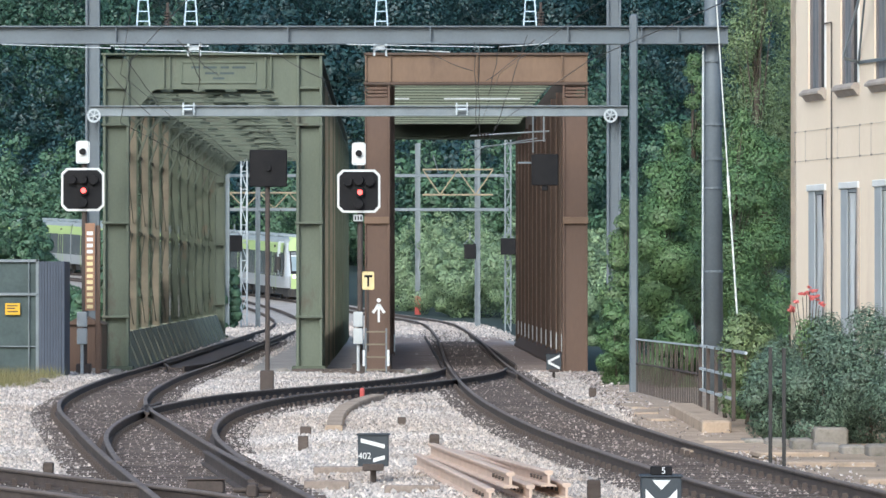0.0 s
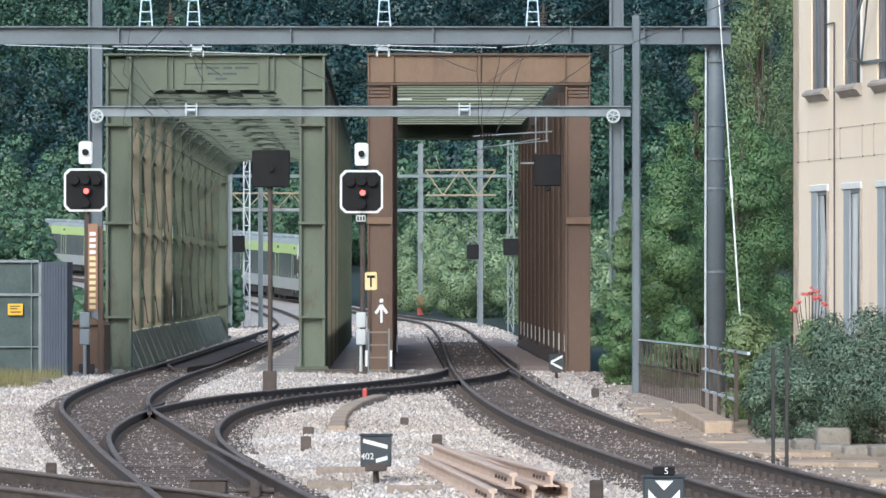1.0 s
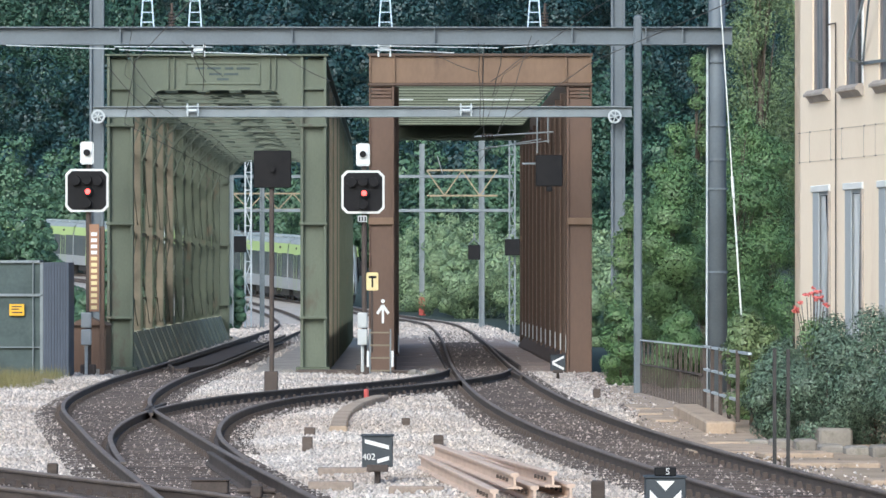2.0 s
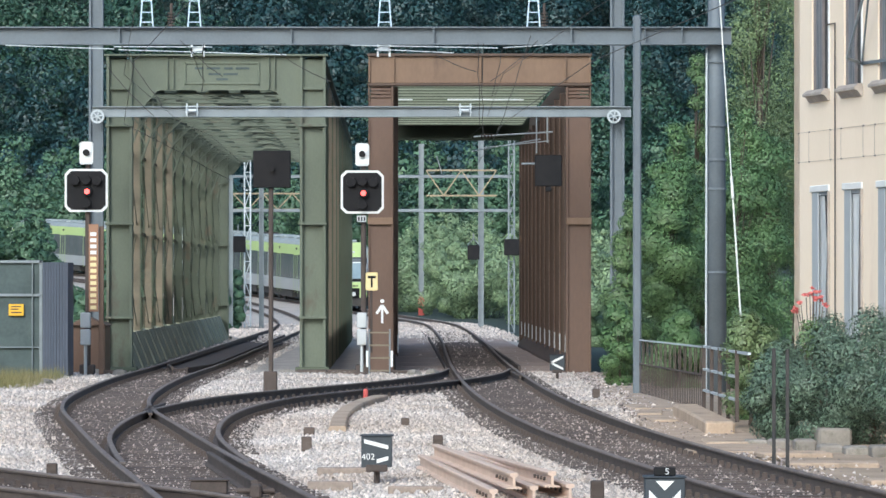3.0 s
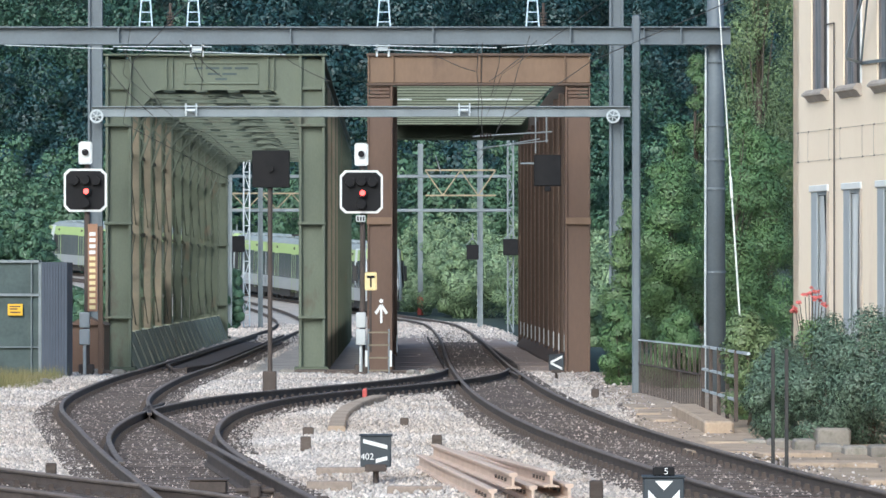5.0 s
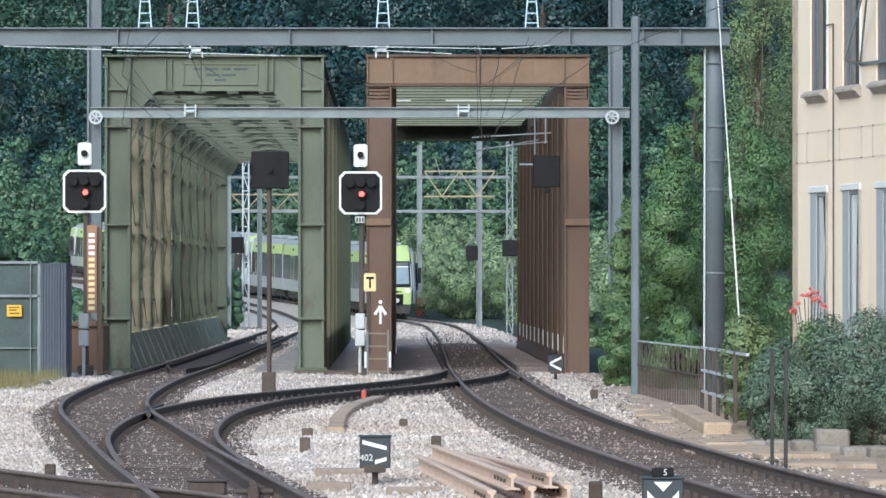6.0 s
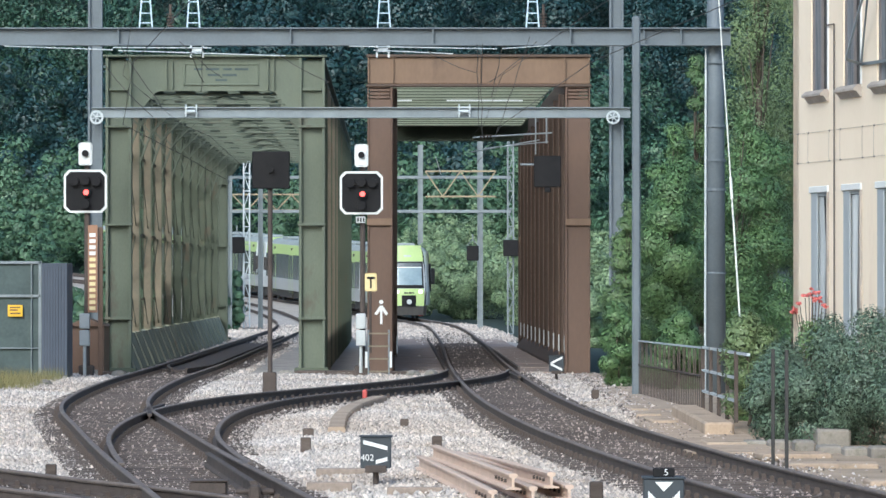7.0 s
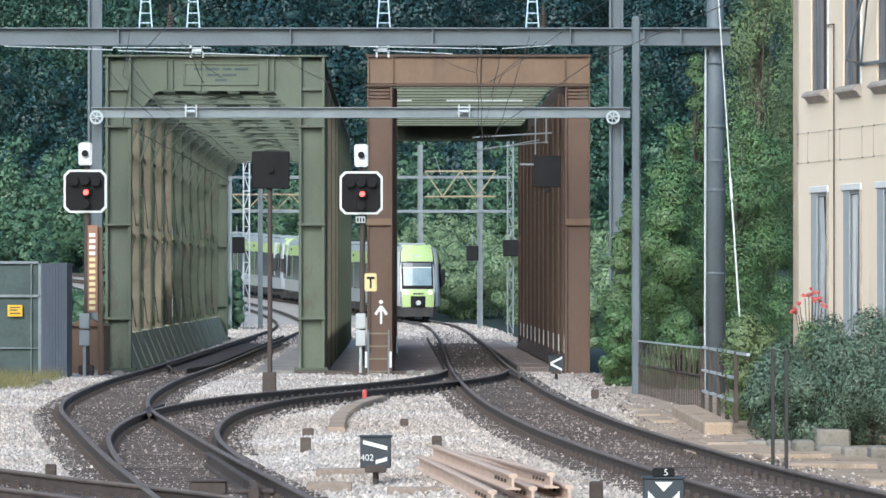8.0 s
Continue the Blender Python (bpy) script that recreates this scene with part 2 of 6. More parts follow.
# ---- mesh helpers ----
class Geo:
    """Collects vertices and faces of one mesh."""

    def __init__(self):
        self.v, self.f = [], []

    def poly(self, pts, faces):
        n = len(self.v)
        self.v += [tuple(p) for p in pts]
        self.f += [tuple(n + i for i in f) for f in faces]
        return self

    def box(self, x0, x1, y0, y1, z0, z1):
        x0, x1 = sorted((x0, x1))
        y0, y1 = sorted((y0, y1))
        z0, z1 = sorted((z0, z1))
        p = [(x, y, z) for z in (z0, z1) for y in (y0, y1) for x in (x0, x1)]
        return self.poly(p, [(0, 2, 3, 1), (4, 5, 7, 6), (0, 1, 5, 4), (2, 6, 7, 3), (0, 4, 6, 2), (1, 3, 7, 5)])

    def cbox(self, x0, x1, y0, y1, z0, z1, c=0.01):
        """A box with chamfered edges."""
        x0, x1 = sorted((x0, x1))
        y0, y1 = sorted((y0, y1))
        z0, z1 = sorted((z0, z1))
        rings = []
        for z, i in ((z0, c), (z0 + c, 0), (z1 - c, 0), (z1, c)):
            rings.append([(x0 + i + c, y0 + i, z), (x1 - i - c, y0 + i, z), (x1 - i, y0 + i + c, z), (x1 - i, y1 - i - c, z),
                          (x1 - i - c, y1 - i, z), (x0 + i + c, y1 - i, z), (x0 + i, y1 - i - c, z), (x0 + i, y0 + i + c, z)])
        return self.loft(rings)

    def loft(self, rings, caps=True, closed=True):
        k = len(rings[0])
        pts = [p for r in rings for p in r]
        faces = []
        for a in range(len(rings) - 1):
            for b in range(k if closed else k - 1):
                c = (b + 1) % k
                faces.append((a * k + b, a * k + c, (a + 1) * k + c, (a + 1) * k + b))
        if caps:
            faces.append(tuple(reversed(range(k))))
            faces.append(tuple((len(rings) - 1) * k + i for i in range(k)))
        return self.poly(pts, faces)

    def tube(self, p, q, r, seg=8, r2=None):
        p, q = Vector(p), Vector(q)
        d = (q - p).normalized()
        a = d.orthogonal().normalized()
        b = d.cross(a)
        rings = []
        for c, rr in ((p, r), (q, r if r2 is None else r2)):
            rings.append([c + (a * math.cos(t) + b * math.sin(t)) * rr for t in (2 * math.pi * i / seg for i in range(seg))])
        return self.loft(rings)

    def bar(self, p, q, w, h, up=(0, 0, 1)):
        """A straight bar of rectangular section, w across and h along up."""
        p, q = Vector(p), Vector(q)
        d = (q - p).normalized()
        s = d.cross(Vector(up))
        s = s.normalized() if s.length > 1e-5 else Vector((1, 0, 0))
        u = s.cross(d).normalized()
        rings = [[c + s * (w / 2 * i) + u * (h / 2 * j) for i, j in ((-1, -1), (1, -1), (1, 1), (-1, 1))] for c in (p, q)]
        return self.loft(rings)

    def path(self, pts, r, seg=6):
        rings = []
        for k, p in enumerate(pts):
            d = (Vector(pts[min(k + 1, len(pts) - 1)]) - Vector(pts[max(k - 1, 0)])).normalized()
            a = d.cross(Vector((0.31, 0.95, 0.05))).normalized()
            b = d.cross(a)
            rings.append([Vector(p) + (a * math.cos(t) + b * math.sin(t)) * r for t in (2 * math.pi * i / seg for i in range(seg))])
        return self.loft(rings)

    def disc(self, c, r, y0, y1, seg=20):
        """A short cylinder along y."""
        return self.tube((c[0], y0, c[1]), (c[0], y1, c[1]), r, seg)

    def prism(self, outline, y0, y1):
        """An outline in x and z, drawn out along y."""
        return self.loft([[(x, y0, z) for x, z in outline], [(x, y1, z) for x, z in outline]])

    def plan(self, outline, z0, z1):
        return self.loft([[(x, y, z0) for x, y in outline], [(x, y, z1) for x, y in outline]])

    def mesh(self, name, material, smooth=False):
        me = bpy.data.meshes.new(name)
        me.from_pydata(self.v, [], self.f)
        me.materials.append(material)
        if smooth:
            me.polygons.foreach_set("use_smooth", [True] * len(me.polygons))
        return me


def fix(me):
    bm = bmesh.new()
    bm.from_mesh(me)
    bmesh.ops.recalc_face_normals(bm, faces=bm.faces)
    bm.to_mesh(me)
    bm.free()
    return me


def part(name, geo, material, parent, label="", bevel=0.0, smooth=False):
    ob = new(name, fix(geo.mesh(name, material, smooth)))
    ob.parent = parent
    if label:
        ob["label"] = label
    if bevel:
        b = ob.modifiers.new("bevel", "BEVEL")
        b.width, b.segments, b.limit_method = bevel, 2, "ANGLE"
    return ob


def thing(name, label, category, m=None, group="", kind=""):
    ob = tagged(new(name), label, category, group, kind)
    ob.matrix_world = m or Matrix()
    return ob


def solid(name, geo, material, label, category="", group="", kind="", bevel=0.0, smooth=False, m=None):
    """A thing of one mesh."""
    ob = part(name, geo, material, None, label, bevel, smooth)
    if m:
        ob.matrix_world = m
    return tagged(ob, label, category, group, kind)


def fast_mesh(name, co, quads, material, parent=None, normals=None):
    """A mesh from arrays: co (n, 3), quads (m, k); normals: one for each vertex, to round off foliage."""
    me = bpy.data.meshes.new(name)
    k = quads.shape[1]
    me.vertices.add(len(co))
    me.vertices.foreach_set("co", np.ascontiguousarray(co, dtype=np.float32).ravel())
    me.loops.add(quads.size)
    me.loops.foreach_set("vertex_index", quads.astype(np.int32).ravel())
    me.polygons.add(len(quads))
    me.polygons.foreach_set("loop_start", np.arange(0, quads.size, k, dtype=np.int32))
    me.polygons.foreach_set("loop_total", np.full(len(quads), k, dtype=np.int32))
    me.update(calc_edges=True)
    me.materials.append(material)
    if normals is not None:
        me.polygons.foreach_set("use_smooth", np.ones(len(quads), dtype=bool))
        me.normals_split_custom_set_from_vertices(normals.astype(np.float32))
    ob = new(name, me)
    ob.parent = parent
    return ob


def text_mesh(body, size, material, parent, m, name="lettering"):
    """Raised lettering, as a mesh under its sign."""
    cu = bpy.data.curves.new("text", "FONT")
    cu.body, cu.size, cu.extrude, cu.align_x, cu.align_y = body, size, 0.004, "CENTER", "CENTER"
    tmp = new("tmp_text", cu)
    me = bpy.data.meshes.new_from_object(tmp.evaluated_get(bpy.context.evaluated_depsgraph_get()))
    bpy.data.objects.remove(tmp)
    me.materials.append(material)
    ob = new(name, me)
    ob.parent = parent
    ob.matrix_local = m
    return ob


# ---- lines of the tracks: plan points of each centre line ----
def spline(ctrl, step=0.6):
    """Smooth curve through control points, resampled at an even step."""
    c = np.array(ctrl, dtype=float)
    c = np.vstack([2 * c[0] - c[1], c, 2 * c[-1] - c[-2]])
    out = []
    for i in range(1, len(c) - 2):
        p0, p1, p2, p3 = c[i - 1], c[i], c[i + 1], c[i + 2]
        t0, t1 = 0.0, np.linalg.norm(p1 - p0) ** 0.5
        t2 = t1 + np.linalg.norm(p2 - p1) ** 0.5
        t3 = t2 + np.linalg.norm(p3 - p2) ** 0.5
        for t in np.linspace(t1, t2, 24, endpoint=False):
            a1 = (t1 - t) / (t1 - t0) * p0 + (t - t0) / (t1 - t0) * p1
            a2 = (t2 - t) / (t2 - t1) * p1 + (t - t1) / (t2 - t1) * p2
            a3 = (t3 - t) / (t3 - t2) * p2 + (t - t2) / (t3 - t2) * p3
            b1 = (t2 - t) / (t2 - t0) * a1 + (t - t0) / (t2 - t0) * a2
            b2 = (t3 - t) / (t3 - t1) * a2 + (t - t1) / (t3 - t1) * a3
            out.append((t2 - t) / (t2 - t1) * b1 + (t - t1) / (t2 - t1) * b2)
    out.append(c[-2])
    out = np.array(out)
    d = np.concatenate([[0], np.cumsum(np.linalg.norm(np.diff(out, axis=0), axis=1))])
    s = np.arange(0, d[-1], step)
    return np.stack([np.interp(s, d, out[:, k]) for k in range(3)], axis=1)


RIGHT_LINE = spline([(6.2, 28, 0), (4.35, 40, 0), (3.47, 48, 0), (2.79, 56, 0), (2.07, 67.2, 0), (1.43, 84, 0), (0.99, 112, 0), (0.67, 168, 0),
                     (0.3, 206, 0), (-0.08, 230, 0), (-0.66, 247, 0), (-1.46, 262, 0), (-2.98, 276.6, 0.1), (-5.9, 295, 0.38), (-9.4, 314.5, 0.85), (-19.0, 352, 1.85), (-31.8, 386.5, 3.0), (-48, 425, 4.0), (-75, 470, 5.2)])
LEFT_LINE = spline([(-0.3, 30, 0), (-1.5, 40, 0), (-2.47, 48, 0), (-3.44, 56, 0), (-4.70, 67.2, 0), (-5.69, 76.4, 0), (-6.2, 84, 0), (-6.59, 98.8, 0), (-6.6, 120, 0),
                    (-6.81, 152.7, 0), (-7.05, 185, 0), (-7.5, 222, 0), (-8.75, 255, 0.1), (-11.6, 288, 0.55), (-16.4, 322, 1.15), (-24.2, 352, 1.9), (-37.0, 386.5, 3.0), (-60, 440, 4.4)])
CROSS_LINE = spline([(-2.9, 52, 0), (-3.40, 57, 0), (-3.84, 62.2, 0), (-4.08, 67.2, 0), (-4.15, 73, 0), (-3.98, 78.1, 0), (-3.43, 84, 0), (-2.52, 88.8, 0),
                     (-1.39, 93.6, 0), (-0.33, 98.8, 0), (0.54, 105.5, 0), (0.95, 113, 0)])
NEAR_LINE = spline([(-1.6, 39, 0), (-2.7, 44.2, 0), (-4.80, 49, 0), (-8.3, 57, 0), (-16, 73, 0)])


def tangents(line):
    t = np.gradient(line, axis=0)
    return t / np.linalg.norm(t, axis=1)[:, None]


def side(line):
    t = tangents(line)
    s = np.stack([t[:, 1], -t[:, 0], np.zeros(len(t))], axis=1)
    return s / np.linalg.norm(s, axis=1)[:, None]


# ---- ground and ballast ----
GROUND_Y = [-300, 262, 316, 386, 440, 520, 700, 1200, 3500]
GROUND_Z = [-0.45, -0.45, 0.4, 2.45, 4.0, 42, 150, 340, 520]


def ground_z(y):
    return float(np.interp(y, GROUND_Y, GROUND_Z))


def hill_z(x, y):
    z = ground_z(y)
    if y > 430:
        z += 6 * noise.noise((x * 0.02, y * 0.02, 0)) * min(1, (y - 430) / 60)
    return z


def build_ground():
    ys = np.concatenate([np.arange(-300, 0, 30), np.arange(0, 560, 8), np.arange(560, 1300, 40), np.arange(1300, 3600, 300)])
    xs = np.concatenate([np.arange(-2500, -200, 200), np.arange(-200, 201, 10), np.arange(400, 2600, 200)])
    co = []
    for y in ys:
        for x in xs:
            co.append((x, y, hill_z(x, y)))
    k = len(xs)
    q = [(a * k + b, a * k + b + 1, (a + 1) * k + b + 1, (a + 1) * k + b) for a in range(len(ys) - 1) for b in range(k - 1)]
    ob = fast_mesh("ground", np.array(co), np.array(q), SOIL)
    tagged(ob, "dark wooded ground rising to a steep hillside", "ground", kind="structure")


build_ground()


def line_at(line, y):
    o = np.argsort(line[:, 1])
    return np.array([np.interp(y, line[o, 1], line[o, k]) for k in (0, 2)])


def bed_limits(y):
    xl = float(np.interp(y, [20, 84, 95, 112, 118, 170, 262, 316, 386, 470], [-16, -13.5, -9.4, -9.2, -9.3, -10.5, -13, -22, -42, -84]))
    r = line_at(RIGHT_LINE, y)[0]
    return xl, (max(3.15, r + 1.15) if y < 150 else r + 2.6)


def build_bed():
    ys = np.concatenate([np.arange(20, 120, 0.7), np.arange(120, 465, 3.0)])
    n = 46
    co = []
    for y in ys:
        xl, xr = bed_limits(y)
        zr, zl = line_at(RIGHT_LINE, y)[1], line_at(LEFT_LINE, y)[1]
        rx, lx = line_at(RIGHT_LINE, y)[0], line_at(LEFT_LINE, y)[0]
        for i in range(n):
            x = xl + (xr - xl) * i / (n - 1)
            z = np.interp(x, [lx, rx], [zl, zr]) - 0.205
            z += 0.035 * noise.noise((x * 0.8, y * 0.25, 3))
            if i in (0, n - 1):
                z -= 0.3
            co.append((x, y, z))
    q = [(a * n + b, a * n + b + 1, (a + 1) * n + b + 1, (a + 1) * n + b) for a in range(len(ys) - 1) for b in range(n - 1)]
    ob = fast_mesh("ballast_bed", np.array(co), np.array(q), GRAVEL)
    tagged(ob, "pale grey crushed stone bed under the tracks", "ballast", kind="structure")


build_bed()
LINES = (RIGHT_LINE, LEFT_LINE, CROSS_LINE, NEAR_LINE)


def near_track(xy):
    d = np.full(len(xy), 9.0)
    for line in LINES:
        p = line[(line[:, 1] > 30) & (line[:, 1] < 260), :2]
        for a in range(0, len(xy), 8000):
            c = xy[a:a + 8000]
            d[a:a + 8000] = np.minimum(d[a:a + 8000], np.sqrt(((c[:, None] - p[None]) ** 2).sum(2)).min(1))
    return d


def scatter_stones(name, xyz, radius, material, label, rng):
    """Loose angular stones, four faces each, all one mesh."""
    n = len(xyz)
    base = np.array([(1, 0, -0.5), (0, 1, -0.5), (-1, 0, -0.5), (0, -1, -0.5), (0, 0, 0.6)], float)
    tri = np.array([(0, 1, 4), (1, 2, 4), (2, 3, 4), (3, 0, 4)])
    v = base[None] * rng.uniform(0.65, 1.25, (n, 5, 1)) + rng.normal(0, 0.2, (n, 5, 3))
    v[:, 4, :2] += rng.normal(0, 0.45, (n, 2))
    v *= radius[:, None, None] * rng.uniform(0.75, 1.25, (n, 1, 3))
    a = rng.uniform(0, 6.283, n)
    c, s = np.cos(a)[:, None], np.sin(a)[:, None]
    x, y, z = v[..., 0] * c - v[..., 1] * s, v[..., 0] * s + v[..., 1] * c, v[..., 2]
    co = np.stack([x, y, z], -1) + xyz[:, None, :]
    f = (tri[None] + (np.arange(n) * 5)[:, None, None]).reshape(-1, 3)
    ob = fast_mesh(name, co.reshape(-1, 3), f, material)
    tagged(ob, label, "ballast", kind="stuff")


def build_stones():
    rng = np.random.default_rng(5)
    pts = []
    for y0, y1, count in ((40, 58, 58000), (58, 78, 56000), (78, 122, 56000), (122, 262, 20000)):
        y = rng.uniform(y0, y1, count)
        lim = np.array([bed_limits(v) for v in np.arange(y0, y1 + 1.0)])
        g = np.arange(y0, y1 + 1.0)
        xl, xr = np.interp(y, g, lim[:, 0]), np.interp(y, g, lim[:, 1])
        wide = np.maximum(xl, -784 / 8000 * y - 1.0)
        x = wide + (xr + 0.1 - wide) * rng.uniform(0, 1, count)
        z = np.full(count, -0.2) + rng.uniform(-0.02, 0.03, count)
        pts.append(np.stack([x, y, z], 1))
    p = np.concatenate(pts)
    y = rng.uniform(42, 110, 2600)
    x = np.array([bed_limits(v)[1] for v in y]) + rng.exponential(0.22, 2600)
    p = np.concatenate([p, np.stack([x, y, np.full(2600, -0.12)], 1)])
    d = near_track(p[:, :2])
    r = rng.uniform(0.018, 0.037, len(p)) * np.interp(p[:, 1], [40, 60, 80, 110, 130], [0.95, 1.1, 1.3, 1.5, 2.2])
    keep = ~((p[:, 1] > 115) & (p[:, 0] < 3.5) & (p[:, 1] < 178) & (p[:, 0] > -9) & (d > 1.6))
    p, d, r = p[keep], d[keep], r[keep]
    r[-2600:] *= 0.7
    near = d < rng.normal(0.98, 0.12, len(p))
    dark = near & (rng.uniform(0, 1, len(p)) > 0.16)
    r[near & ~dark] *= 0.72
    dark &= p[:, 1] < 172
    p[p[:, 1] > 172, 2] += 0.035
    dark[-2600:] = rng.uniform(0, 1, 2600) < 0.6
    p[dark, 2] += rng.uniform(-0.03, 0.016, int(dark.sum()))
    heap = (d > 1.3) & (p[:, 1] < 112)
    p[heap, 2] += 0.05 * np.clip(d[heap] - 1.3, 0, 1.2)
    scatter_stones("ballast_stones", p[~dark], r[~dark], STONE, "pale grey and beige crushed ballast stones beside the tracks", rng)
    scatter_stones("track_stones", p[dark], r[dark] * 0.95, STONE_DK, "brown oil-stained ballast stones between the rails", rng)


# ---- tracks ----
FOOT = [(-0.07, -0.165), (0.07, -0.165), (0.07, -0.15), (0.012, -0.135), (0.012, -0.046), (0.035, -0.038), (0.036, -0.022), (-0.036, -0.022), (-0.035, -0.038), (-0.012, -0.046), (-0.012, -0.135), (-0.07, -0.15)]
HEAD = [(-0.036, -0.021), (0.036, -0.021), (0.037, -0.01), (0.027, 0.0), (-0.027, 0.0), (-0.037, -0.01)]


def sweep(geo, line, off, outline, dz=0.0):
    s = side(line)
    rings = []
    for p, n in zip(line, s):
        rings.append([(p[0] + n[0] * (off + u), p[1] + n[1] * (off + u), p[2] + v + dz) for u, v in outline])
    return geo.loft(rings)


def sleeper_mesh():
    return fix(Geo().cbox(-1.25, 1.25, -0.12, 0.12, -0.30, -0.163, 0.012).mesh("sleeper", SLEEPER))


def clip_mesh():
    g = Geo()
    for o in (-0.75, 0.75):
        g.box(o - 0.15, o + 0.15, -0.075, 0.075, -0.163, -0.148)
        for e in (-0.1, 0.1):
            g.box(o + e - 0.028, o + e + 0.028, -0.035, 0.035, -0.148, -0.095)
    return fix(g.mesh("rail_clip", RAIL))


SLEEPER_ME, CLIP_ME = sleeper_mesh(), clip_mesh()


def build_track(label, line, y0, y1, s0, s1, dz=0.0, clips_to=160):
    """Two rails on timber sleepers along a centre line; sleepers between s0 and s1."""
    t = thing("railway_track", label, "railway track", kind="structure")
    sel = line[(line[:, 1] >= y0) & (line[:, 1] <= y1)]
    for o in (-0.753, 0.753):
        part("rail", sweep(Geo(), sel, o, FOOT), RAIL, t, "dark rust-brown steel rail web and foot")
        part("rail_head", sweep(Geo(), sel, o, HEAD), RAIL_TOP, t, "worn grey-brown running surface")
    tan = tangents(line)
    for p, d in zip(line, tan):
        if s0 <= p[1] <= s1:
            m = Matrix.Translation((p[0], p[1], p[2] + dz)) @ Matrix.Rotation(math.atan2(-d[0], d[1]), 4, "Z")
            for name, me in (("sleeper", SLEEPER_ME), ("rail_clip", CLIP_ME)):
                if name == "rail_clip" and p[1] > clips_to:
                    continue
                ob = new(name, me)
                ob.parent = t
                ob.matrix_local = m
    return t


